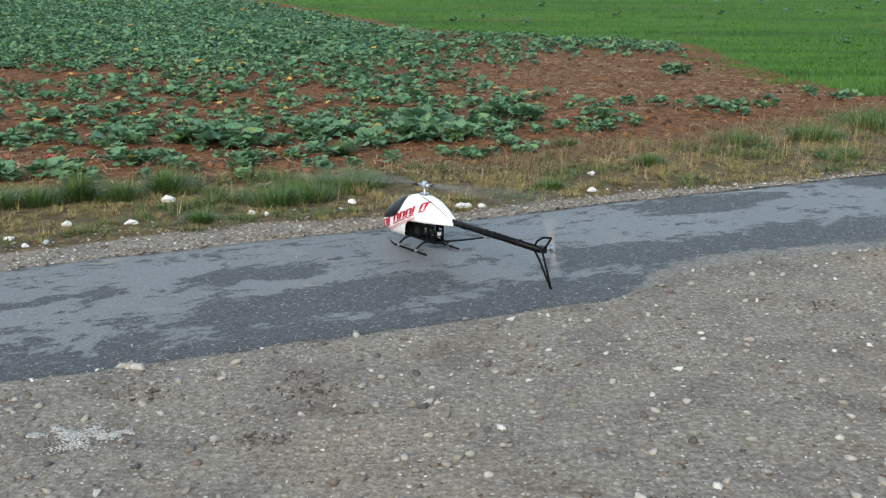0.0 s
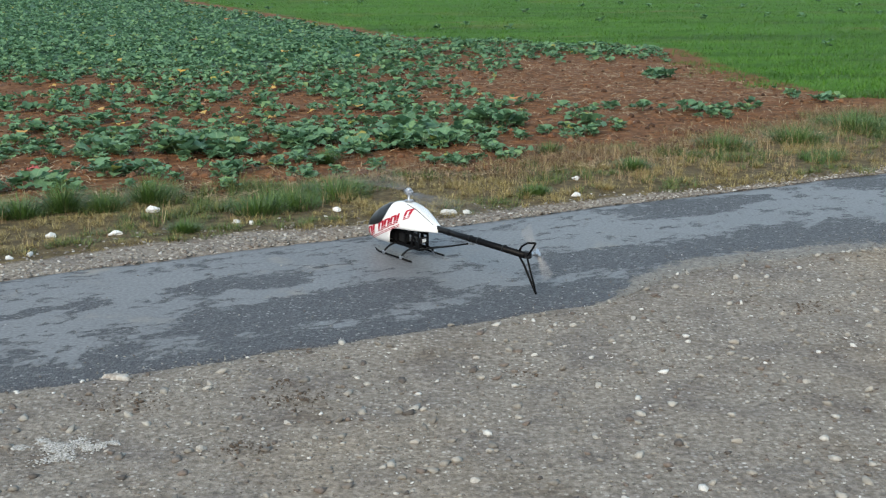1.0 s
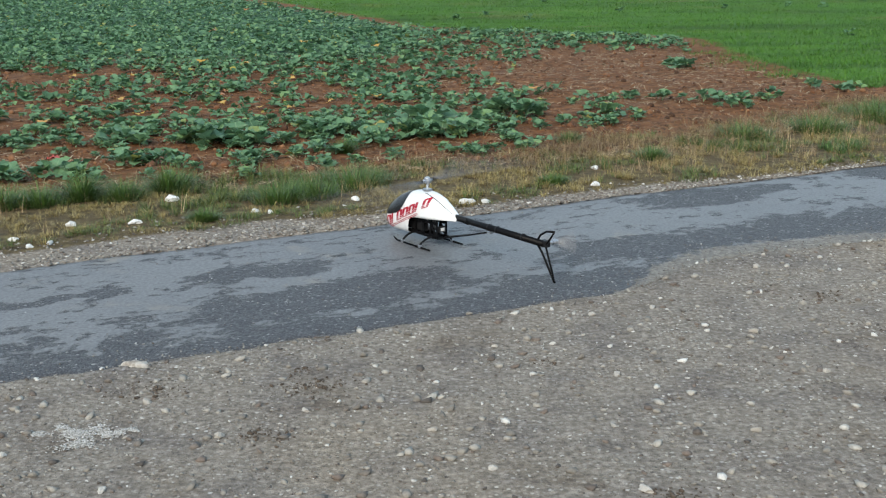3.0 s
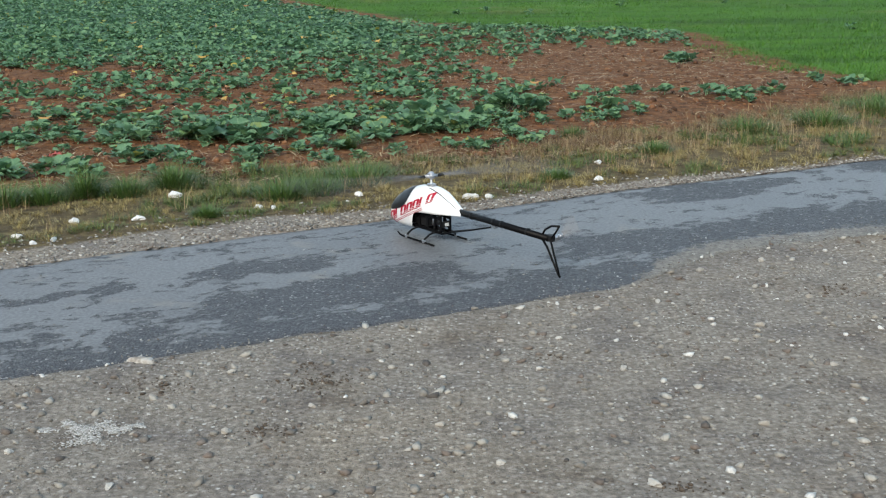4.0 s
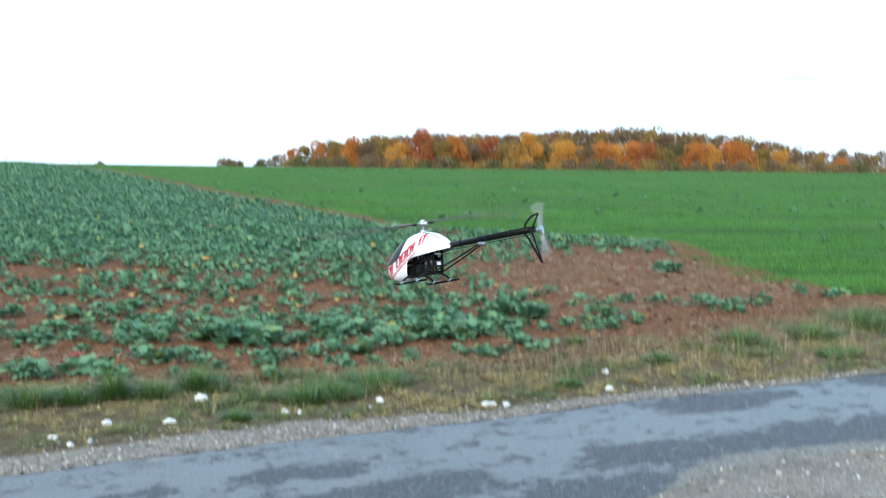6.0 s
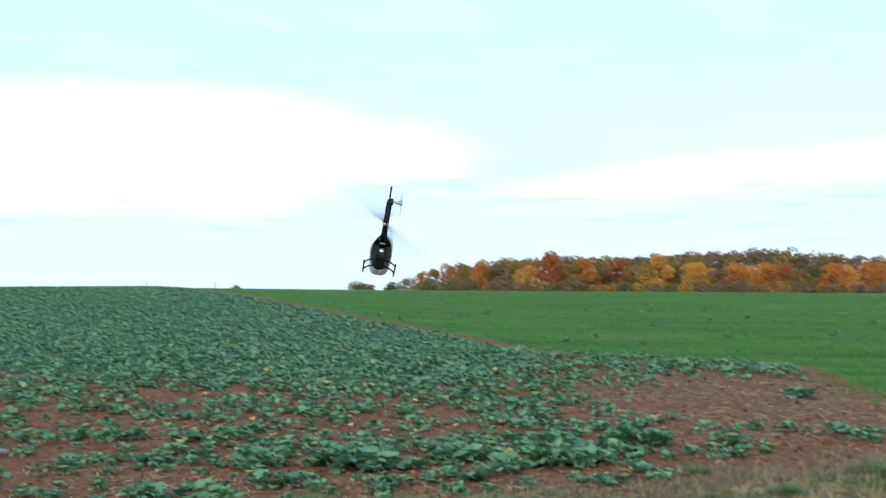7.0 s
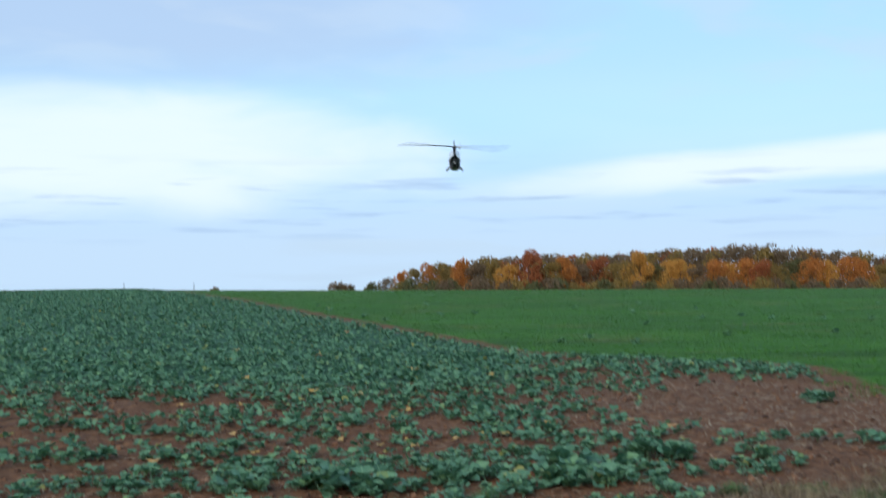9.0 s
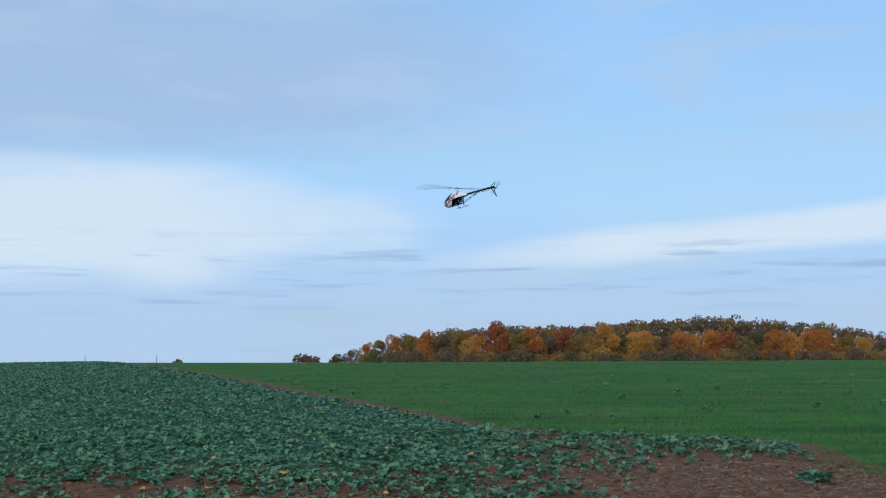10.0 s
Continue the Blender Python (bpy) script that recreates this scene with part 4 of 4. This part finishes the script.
def fallen_leaves():
    v, f = leaf_shape(77)
    mesh, red = sheet_mesh("fallen_leaf", v, f, FALLEN, True), sheet_mesh("red_leaf", v, f, RED_LEAF, True)
    spots = [(-3.97, 19.7), (-4.5, 25.9), (-1.0, 16.6), (-1.45, 11.6), (-1.55, 11.7), (-2.5, 14.4), (-3.05, 14.7), (-2.2, 11.9), (-2.3, 12.6), (-0.75, 12.4), (1.55, 11.2), (0.9, 12.8),
             (-3.3, 12.2), (-1.9, 13.6), (-2.9, 11.2), (0.2, 12.6), (-0.3, 13.1), (-4.2, 16.4), (-2.1, 17.5), (-5.6, 21.0), (-1.2, 12.0), (-3.6, 10.6)]
    for k, (x, y) in enumerate(spots):
        s = 0.11 if y > 14 else 0.09
        ob = new("yellow_leaf", mesh)
        ob.matrix_world = pose(x, y, float(land(x, y)) + (0.16 if y > 14 else 0.03), 0, -18, 73 * k) @ Matrix.Diagonal((s, s * 1.5, s, 1))
        tagged(ob, "withered yellow-orange rape leaf", "leaf", "withered leaves in the field")
    local = random.Random(8)
    for k in range(26):
        y = local.uniform(9.2, 15.5)
        x = local.uniform(-0.33, 0.06) * y
        ob = new("withered_leaf", mesh)
        s = local.uniform(0.05, 0.085)
        ob.matrix_world = pose(x, y, float(land(x, y)) + 0.02, local.uniform(-20, 20), -12, local.uniform(0, 360)) @ Matrix.Diagonal((s, s * 1.3, s, 1))
        tagged(ob, "small withered orange leaf on the soil", "leaf", "withered leaves in the field")
    ob = new("red_leaf", red)
    ob.matrix_world = pose(-3.03, 8.98, float(land(-3.03, 8.98)) + 0.012, 0, -6, 15) @ Matrix.Diagonal((0.12, 0.14, 0.1, 1))
    tagged(ob, "bright red withered leaf on the soil", "leaf")


rape_field()
wheat_field()
strays()
verge()
fallen_leaves()


# ---------------------------------------------------------------- distance
def tree_parts(seed, high, wide, mat, leaves=620, airy=0.0):
    """Trunk with limbs, and a crown of small leaf clumps in uneven lobes: two meshes."""
    r = random.Random(seed)
    local = np.random.default_rng(seed)
    bm = tube([(0, 0, -0.6), (0.1, 0, high * 0.25), (0.0, 0.1, high * 0.55), (0.1, 0, high * 0.9)], [0.32, 0.25, 0.15, 0.04], 7)
    lobes = []
    for k in range(9):
        a, u = 2.4 * k + r.uniform(-0.5, 0.5), 0.15 + 0.75 * k / 8
        reach = wide * (0.66 - 0.5 * u) * r.uniform(0.65, 1.1)
        tip = Vector((reach * math.cos(a), reach * math.sin(a), high * u * r.uniform(0.94, 1.06)))
        tube([(0, 0, high * u * 0.62), (tip.x * 0.55, tip.y * 0.55, tip.z * 0.9), tip], [0.11, 0.07, 0.03], 5, bm)
        lobes.append((tip, wide * r.uniform(0.3, 0.42) * (1.1 - 0.5 * u)))
    lobes.append((Vector((0, 0, high * 0.9)), wide * 0.2))
    pick = local.integers(0, len(lobes), leaves)
    centre, size = np.array([lobes[i][0][:] for i in pick]), np.array([lobes[i][1] for i in pick])
    d = local.normal(0, 1, (leaves, 3))
    d /= np.linalg.norm(d, axis=1)[:, None]
    at = centre + d * (size * local.uniform(0.45, 1.05, leaves) ** 0.6)[:, None] * (1, 1, 0.95)
    clump = np.array([(-0.5, -0.35, 0), (0.1, -0.5, 0.1), (0.55, 0.05, -0.08), (0.15, 0.5, 0.1), (-0.45, 0.3, -0.05)])
    v, f = repeat(clump, [(0, 1, 2), (0, 2, 3), (0, 3, 4)], turns(local.uniform(0, 6.3, leaves), local.uniform(0, 3.1, leaves), local.uniform(0.24, 0.52, leaves) * (1 + 0.35 * airy), at, local.uniform(0, 3, leaves)))
    trunk = bpy.data.meshes.new("trunk")
    bm.to_mesh(trunk)
    bm.free()
    trunk.materials.append(TRUNK)
    return trunk, v, f


def plant_tree(trunk, crown, x, y, scale, turn, name, label, group):
    tree = new(name)
    tree.matrix_world = pose(x, y, float(land(x, y)), 0, 0, turn) @ Matrix.Diagonal((scale, scale, scale, 1))
    for piece, me in (("trunk", trunk), ("crown", crown)):
        new(piece, me).parent = tree
    return tagged(tree, label, "tree", group)


def woods():
    names = ["rust-red", "orange", "golden amber", "olive-brown", "bare brown", "dull green"]
    kinds = []
    for k, mat in enumerate(AUTUMN):
        for s in range(2):
            trunk, v, f = tree_parts(300 + 10 * k + s, 15.0, 10.0 + 1.6 * s, mat, 4300)
            kinds.append((trunk, soup("crown", v, f, mat), names[k]))
    r = random.Random(5)
    # the front of the wood: bearing in degrees, top over the crest in degrees, colour
    front = [(-7.6, 0.55, 4), (-6.9, 0.85, 1), (-6.2, 1.0, 3), (-5.5, 1.2, 1), (-4.9, 1.25, 3), (-4.1, 1.4, 1), (-3.3, 1.25, 4), (-2.6, 1.3, 3), (-1.8, 1.2, 2), (-0.9, 1.75, 0), (0.2, 1.3, 3),
             (0.8, 1.5, 1), (1.6, 1.2, 4), (2.3, 1.4, 0), (3.0, 1.2, 3), (3.7, 1.3, 3), (4.3, 1.65, 2), (5.0, 1.2, 5), (5.7, 1.3, 2), (6.1, 1.35, 2), (6.9, 1.1, 4), (7.6, 1.35, 1), (8.3, 1.2, 2),
             (9.0, 1.4, 1), (9.7, 1.25, 0), (10.4, 1.1, 3), (11.2, 1.3, 5), (11.9, 1.4, 1), (12.6, 1.2, 2), (13.4, 1.45, 1), (14.1, 1.3, 1), (14.9, 1.1, 3), (15.6, 1.0, 2), (16.4, 0.95, 4), (17.3, 0.8, 3),
             (18.3, 0.7, 1), (19.4, 0.75, 4), (20.6, 0.9, 1), (21.8, 0.9, 3), (23.0, 0.9, 2)]
    for bearing, top, tone in front:
        far = 420 + r.uniform(-6, 8)
        x, y = far * math.tan(radians(bearing)), far
        crest = 1.75 - far * math.tan(radians(1.66))
        scale = (crest + far * math.tan(radians(top)) - float(land(x, y))) / 15.6
        trunk, crown, colour = kinds[2 * tone + r.randrange(2)]
        plant_tree(trunk, crown, x, y, scale, r.uniform(0, 360), "autumn_tree", colour + " autumn tree at the edge of a wood", "trees along the wood's edge")
    # the wood behind, brown and half bare
    for tone, count in ((4, 124), (3, 22), (0, 16)):
        vs, fs, total = [], [], 0
        for k in range(count):
            bearing = -5.2 + 30 * (k + r.random()) / count
            far = 440 + r.uniform(0, 30)
            x, y = far * math.tan(radians(bearing)), far
            top = np.interp(bearing, [-5.5, -3.5, 0, 9.5, 14.5, 17, 24], [0.9, 1.45, 1.6, 2.0, 1.6, 1.0, 1.0]) + r.uniform(-0.12, 0.14)
            crest = 1.75 - far * math.tan(radians(1.66))
            scale = (crest + far * math.tan(radians(top)) - float(land(x, y))) / 15.6
            _, v, f = tree_parts(500 + k, 15.0, 7.6, TWIGS, 640, 0.8)
            vs.append(v * scale + (x, y, float(land(x, y))))
            fs.append(f + total)
            total += len(v)
        tagged(new("far_wood", soup("far_wood", np.concatenate(vs), np.concatenate(fs), AUTUMN[tone])), "brown half-bare autumn wood behind the edge trees", "wood", kind="stuff")
    # undergrowth at the foot of the wood
    shrubs = []
    for tone in (3, 4, 5):
        trunk, v, f = tree_parts(960 + tone, 5.0, 6.5, AUTUMN[tone], 1100)
        shrubs.append((trunk, soup("crown", v, f, AUTUMN[tone]), names[tone]))
    for k in range(44):
        far = 404 + r.uniform(-3, 4)
        bearing = -7.4 + 30.5 * (k + r.uniform(0.1, 0.9)) / 44
        x, y = far * math.tan(radians(bearing)), far
        crest = 1.75 - far * math.tan(radians(1.66))
        trunk, crown, colour = shrubs[r.choice((0, 1, 1, 2))]
        scale = (crest + far * math.tan(radians(r.uniform(0.18, 0.45))) - float(land(x, y))) / 5.3
        plant_tree(trunk, crown, x, y, scale, r.uniform(0, 360), "shrub", colour + " shrub at the foot of the wood", "shrubs at the wood's foot")
    # low bushes left of the wood, and a bare tree on the crest
    for bearing, top, tone, wide in ((-9.9, 0.3, 4, 0.8), (-9.4, 0.22, 4, 0.7), (-8.3, 0.3, 5, 0.7), (-15.5, 0.12, 4, 0.6)):
        far = 300.0
        x, y = far * math.tan(radians(bearing)), far
        scale = (1.75 - far * math.tan(radians(1.6)) + far * math.tan(radians(top)) - float(land(x, y))) / 15.6
        colour = names[tone]
        trunk, v, f = tree_parts(950 + tone, 4.0, 6.0 * wide, AUTUMN[tone], 700)
        crown = soup("crown", v, f, AUTUMN[tone])
        plant_tree(trunk, crown, x, y, scale * 15.6 / 4.3, 40 * bearing, "bush", colour + " bush beyond the crest of the field", "bushes on the crest")
    far, bearing = 300.0, -28.2
    x, y = far * math.tan(radians(bearing)), far
    trunk, v, f = tree_parts(900, 15.0, 10.0, TWIGS, 420, -1.4)
    scale = (1.75 - far * math.tan(radians(1.4)) + far * math.tan(radians(1.25)) - float(land(x, y))) / 15.6
    plant_tree(trunk, soup("crown", v, f, TWIGS), x, y, scale, 0, "bare_tree", "leafless grey-brown tree on the crest", "")
    for bearing in (-19.6, -16.5):
        far = 108.0
        x, y = far * math.tan(radians(bearing)), far
        post = part("post", tube([(0, 0, -0.3), (0, 0, 0.62)], [0.03, 0.025], 6), TRUNK, None, "thin dark post standing in the far field")
        post.matrix_world = pose(x, y, float(land(x, y)))
        tagged(post, category="post", group="posts in the far field")


woods()


# ---------------------------------------------------------------- the model helicopter
TOP = ([-.28, -.2, -.12, -.05, .02, .08, .14, .2, .255, .30, .325, .336], [.19, .236, .274, .289, .291, .284, .268, .242, .208, .168, .136, .098])
LOW = ([-.28, -.1, .02, .055, .075, .09, .105, .14, .25, .295, .325, .336], [.172, .158, .150, .143, .126, .085, .05, .037, .035, .045, .066, .08])
WIDE = ([-.28, -.2, -.1, 0, .1, .2, .28, .31, .328, .336], [.018, .042, .065, .073, .077, .076, .07, .059, .04, .016])


def shell(f, turn, proud=0.0):
    """A point of the canopy: f metres ahead of the mast, turn in radians from the top round the side."""
    t, b, w = np.interp(f, *TOP), np.interp(f, *LOW), np.interp(f, *WIDE)
    full = 180 if f > 0.14 else 105 + 75 * max(0.0, (f - 0.075) / 0.065)
    h = (t - b) / (1 - math.cos(radians(full)))
    a = turn * radians(full)
    s = math.sin(a)
    y, z = w * math.copysign(abs(s) ** 0.65, s), t - h + h * math.cos(a)
    return Vector((f, y * (1 + proud / max(w, 0.02)), z + proud * math.cos(a)))


def side(f, z, sign, proud=0.0034):
    """A point of the canopy's flank at a given height."""
    t, b = np.interp(f, *TOP), np.interp(f, *LOW)
    full = 180 if f > 0.14 else 105 + 75 * max(0.0, (f - 0.075) / 0.065)
    h = (t - b) / (1 - math.cos(radians(full)))
    a = math.acos(max(-1.0, min(1.0, (z - (t - h)) / h)))
    return shell(f, sign * a / radians(full), proud)


def patch(rows):
    bm = bmesh.new()
    grid = [[bm.verts.new(p) for p in row] for row in rows]
    for a, b in zip(grid, grid[1:]):
        for k in range(len(a) - 1):
            bm.faces.new((a[k], b[k], b[k + 1], a[k + 1]))
    return bm


def helicopter():
    craft = new("model_helicopter")
    tagged(craft, "white radio-controlled model helicopter with red markings and black tail boom", "model helicopter")
    # canopy
    stations = np.concatenate([np.linspace(-.28, .045, 16), np.linspace(.053, .15, 14), np.linspace(.165, .336, 18)])
    bm = patch([[shell(f, u) for u in np.linspace(-1, 1, 33)] for f in stations])
    bmesh.ops.recalc_face_normals(bm, faces=bm.faces)
    canopy = part("canopy", bm, WHITE, craft, "glossy white canopy", True)
    thick = canopy.modifiers.new("thickness", "SOLIDIFY")
    thick.thickness, thick.offset = 0.002, 0
    rows = []
    for f in np.linspace(.095, .334, 24):
        edge = np.interp(f, [.095, .104, .12, .15, .19, .25, .334], [.268, .24, .205, .168, .146, .130, .114])
        t, b = np.interp(f, *TOP), np.interp(f, *LOW)
        full = 180 if f > 0.14 else 105 + 75 * max(0.0, (f - 0.075) / 0.065)
        h = (t - b) / (1 - math.cos(radians(full)))
        reach = math.acos(max(-1.0, min(1.0, (edge - t + h) / h))) / radians(full)
        rows.append([shell(f, u * reach, 0.0036) for u in np.linspace(-1, 1, 21)])
    part("visor", patch(rows), BLACK_GLOSS, canopy, "dark smoked visor", True)
    # red marks up the flanks: slanted hollow blocks and bars, cut low down by white lines, over two thin stripes
    for sign in (1, -1):
        for k in range(7):
            f0, z0, tall, wide = .302 - 0.0575 * k, .052 + 0.0255 * k, 0.058 - 0.001 * k, 0.053
            if k in (1, 5):
                cuts = [(0.0, 0.018, 0.0, 0.1), (0.0, 0.018, 0.16, 0.3), (0.0, 0.018, 0.36, 1.0)]
            else:
                cuts = [(g, 0.019, a, b) for g in (0.0, wide - 0.019) for a, b in ((0.0, 0.1), (0.16, 0.3), (0.36, 0.9))] + [(0.004, wide - 0.008, 0.82, 1.0), (0.004, wide - 0.008, 0.0, 0.1)]
            for start, width, low, top in cuts:
                grid = []
                for u in np.linspace(0, 1, 6):
                    g = start + width * u
                    grid.append([side(f0 - g + 0.006 - 0.014 * w, z0 + 0.37 * g + tall * w, sign) for w in np.linspace(low, top, 6)])
                part("marking", patch(grid), RED, canopy, "plain red block of film")
        for j in (0, 1):
            grid = []
            for u in np.linspace(0, 1, 22):
                f = .300 - 0.31 * u
                grid.append([side(f, .044 - 0.008 * j + 0.43 * 0.31 * u + d, sign) for d in (0, 0.003)])
            part("stripe", patch(grid), RED, canopy, "thin red stripe")
        grid = [[shell(f, sign * (u + d), 0.0034) for d in (0.0, 0.035)] for f, u in zip(np.linspace(-.03, -.258, 14), np.linspace(0.16, 0.28, 14))]
        part("seam", patch(grid), BLACK_GLOSS, canopy, "black seam line")
    # airframe
    for s in (1, -1):
        bm = bmesh.new()
        y = 0.031 * s
        for a, b in (((-.125, y, .055), (.165, y, .055)), ((-.125, y, .205), (.12, y, .205)), ((-.125, y, .055), (-.125, y, .205)), ((-.06, y, .055), (-.085, y, .205)), ((.0, y, .055), (.0, y, .205)),
                     ((.075, y, .055), (.06, y, .205)), ((.165, y, .055), (.12, y, .205)), ((-.125, y, .13), (.14, y, .13)), ((-.12, y, .06), (-.02, y, .2))):
            a, b = Vector(a), Vector(b)
            turn = (b - a).to_track_quat("X", "Z").to_matrix().to_4x4()
            box(((b - a).length + 0.012, 0.003, 0.016), (a + b) / 2, bm, turn=turn)
        part("side_frame", bm, CARBON, craft, "black carbon side frame")
    part("battery", box((.17, .048, .05), (.085, 0, .088), bevel=0.005), PLASTIC, craft, "black battery pack")
    part("bottom_plate", box((.30, .058, .004), (.02, 0, .046), bevel=0.001), CARBON, craft)
    motor = tube([(-.045, 0, .085), (-.045, 0, .14)], 0.026, 20)
    part("motor", motor, ALUMINIUM, craft, "silver brushless motor", True)
    part("servo", box((.04, .05, .022), (-.02, 0, .168), bevel=0.002), PLASTIC, craft)
    controller = part("speed_controller", box((.012, .05, .034), (-.128, 0, .10), bevel=0.003), PLASTIC, craft, "black box at the back of the frame")
    part("sticker", box((.002, .024, .018), (-.1352, 0, .10)), SILVER, controller, "small pale sticker")
    part("receiver", box((.012, .044, .008), (-.128, 0, .155), bevel=0.002), SILVER, craft)
    part("main_gear", tube([(0, 0, .192), (0, 0, .2)], 0.062, 32), PLASTIC, craft)
    # landing gear
    for s in (1, -1):
        skid = part("skid", tube([(-.165, .11 * s, .006), (.13, .11 * s, .006), (.155, .11 * s, .012), (.17, .11 * s, .022)], [.0055, .0055, .005, .0035], 8), CARBON, craft, smooth=True)
        for f in (-.075, .085):
            part("clamp", box((.02, .014, .016), (f, .11 * s, .011), bevel=0.002), ALUMINIUM, skid, "silver skid clamp")
    for f in (-.075, .085):
        half = [(.11, .012), (.1, .027), (.075, .043), (.045, .05), (.0, .05)]
        pts = [(f, y, z) for y, z in half] + [(f, -y, z) for y, z in half[-2::-1]]
        part("strut", tube(pts, .0058, 8), PLASTIC, craft, smooth=True)
    # boom and tail
    boom = part("tail_boom", tube([(-.10, 0, .190), (-.955, 0, .181)], .0165, 16), CARBON, craft, "long black carbon tube", True)
    for f in (-.36, -.535, -.6, -.80):
        part("clamp", tube([(f + .004, 0, .1854), (f - .004, 0, .1853)], .0188, 14), PLASTIC, boom)
    part("pushrod", tube([(-.12, -.018, .165), (-.93, -.018, .160)], .002, 6), PLASTIC, boom)
    for s in (1, -1):
        part("boom_support", tube([(-.12, .03 * s, .052), (-.36, .02 * s, .112), (-.55, .009 * s, .165)], .004, 8), CARBON, craft, smooth=True)
    part("support_bracket", box((.025, .03, .014), (-.545, 0, .163), bevel=0.002), ALUMINIUM, craft)
    fin = tube([(-.905, 0, .175), (-.945, 0, .135), (-.99, 0, .07), (-1.03, 0, .012), (-1.04, 0, .004)], .0058, 8)
    tube([(-.968, 0, .178), (-.99, 0, .12), (-1.018, 0, .055), (-1.034, 0, .006)], .0052, 8, fin)
    tube([(-.905, 0, .185), (-.93, 0, .222), (-.975, 0, .247), (-1.03, 0, .255)], .0055, 8, fin)
    tube([(-1.03, 0, .255), (-1.005, 0, .22), (-.968, 0, .178)], .005, 8, fin)
    part("tail_fin", fin, CARBON, craft, "open black tail fin frame", True)
    part("tail_gearbox", box((.045, .03, .034), (-.955, -.01, .182), bevel=0.005), PLASTIC, craft, "black tail gearbox")
    part("tail_shaft", tube([(-.96, -.02, .182), (-.96, -.05, .182), (-.96, -.052, .182), (-.96, -.07, .182)], [.008, .008, .013, .012], 12), ALUMINIUM, craft)
    tail_rotor = part("tail_rotor", box((.02, .018, .045), (0, 0, 0), bevel=0.004), ALUMINIUM, craft, "silver tail rotor hub")
    for s in (1, -1):
        bm = patch([[(-.013 + 0.004 * u, 0.0015, s * (.02 + .125 * u)), (.0, -.001, s * (.02 + .125 * u)), (.013, 0.0015, s * (.02 + .125 * u))] for u in np.linspace(0, 1, 5)])
        blade = part("tail_blade", bm, TAIL_BLADE, tail_rotor, "pale grey tail blade")
        blade.modifiers.new("thickness", "SOLIDIFY").thickness = 0.002
    # mast, swashplate and main rotor
    part("mast", tube([(0, 0, .19), (0, 0, .345)], .006, 12), ALUMINIUM, craft, smooth=True)
    swash = tube([(0, 0, .292), (0, 0, .302)], .024, 20)
    for k in range(3):
        a = radians(120 * k + 30)
        tube([(.032 * math.cos(a), .032 * math.sin(a), .255), (.03 * math.cos(a), .03 * math.sin(a), .298)], .0025, 6, swash)
    part("swashplate", swash, ALUMINIUM, craft, "silver swashplate with links")
    rotor = box((.03, .04, .024), (0, 0, 0), bevel=0.005)
    tube([(-.042, 0, 0), (.042, 0, 0)], .009, 12, rotor)
    tube([(0, 0, .008), (0, 0, .022)], [.02, .012], 14, rotor)
    rotor = part("rotor_head", rotor, ALUMINIUM, craft, "silver rotor head", True)
    for s in (1, -1):
        part("blade_grip", box((.04, .02, .014), (s * .055, 0, 0), bevel=0.004), PLASTIC, rotor)
        rows = []
        for u in np.linspace(0, 1, 8):
            x, c = s * (.07 + .725 * u), .04 - (0.016 * max(0.0, u - 0.93) / 0.07)
            rows.append([(x, s * (.35 * c), 0.001), (x, s * .12 * c, .0045), (x, -s * .25 * c, .003), (x, -s * .65 * c, -.0005)])
        blade = part("rotor_blade", patch(rows), BLADE, rotor, "long grey carbon rotor blade", True)
        blade.modifiers.new("thickness", "SOLIDIFY").thickness = 0.005
    return craft, rotor, tail_rotor


CRAFT, ROTOR, TAIL_ROTOR = helicopter()


def motions():
    # seconds, place of a point 0.2 m over the skids, heading, nose up, bank
    ground = (0.0, 6.335, 0.203, 128, 0, 0)
    flight = [
        (0.0, *ground), (5.15, *ground),
        (5.5, -0.02, 6.327, 0.401, 126, -2.2, 5),
        (6.0, -0.208, 6.514, 1.108, 125.5, -11.7, 3.3),
        (6.2, -0.359, 6.494, 1.344, 122.7, -13.6, 4.3),
        (7.3, -1.655, 9.141, 1.992, 95.5, -16.5, 8.5),
        (7.5, -1.802, 9.789, 2.083, 93.5, -14.9, 7.3),
        (8.0, -2.007, 12.586, 2.331, 93, -8.5, 7),
        (8.5, -1.866, 15.386, 2.73, 94, -5.6, 2.7),
        (8.75, -1.687, 16.600, 2.816, 94, -4.8, 1),
        (9.0, -1.589, 17.814, 3.136, 94, -4.1, 0),
        (9.2, -1.522, 18.820, 3.329, 107, -10, 4),
        (9.5, -1.398, 20.4, 3.588, 123, -5.0, 0.4),
        (10.0, -1.473, 23.301, 4.131, 133.2, -5.9, 0.6),
    ]
    walk(CRAFT, [(t, pose(x, y, z, bank, -nose, heading) @ pose(0, 0, -0.2)) for t, x, y, z, heading, nose, bank in flight])
    count = frame(10.0)
    walk(ROTOR, [(k / FPS, pose(0, 0, .345, 0, 0, 20 + 83 * k)) for k in range(count)])
    walk(TAIL_ROTOR, [(k / FPS, pose(-.96, -.075, .182, 0, 10 + 85 * k, 0)) for k in range(count)])


motions()
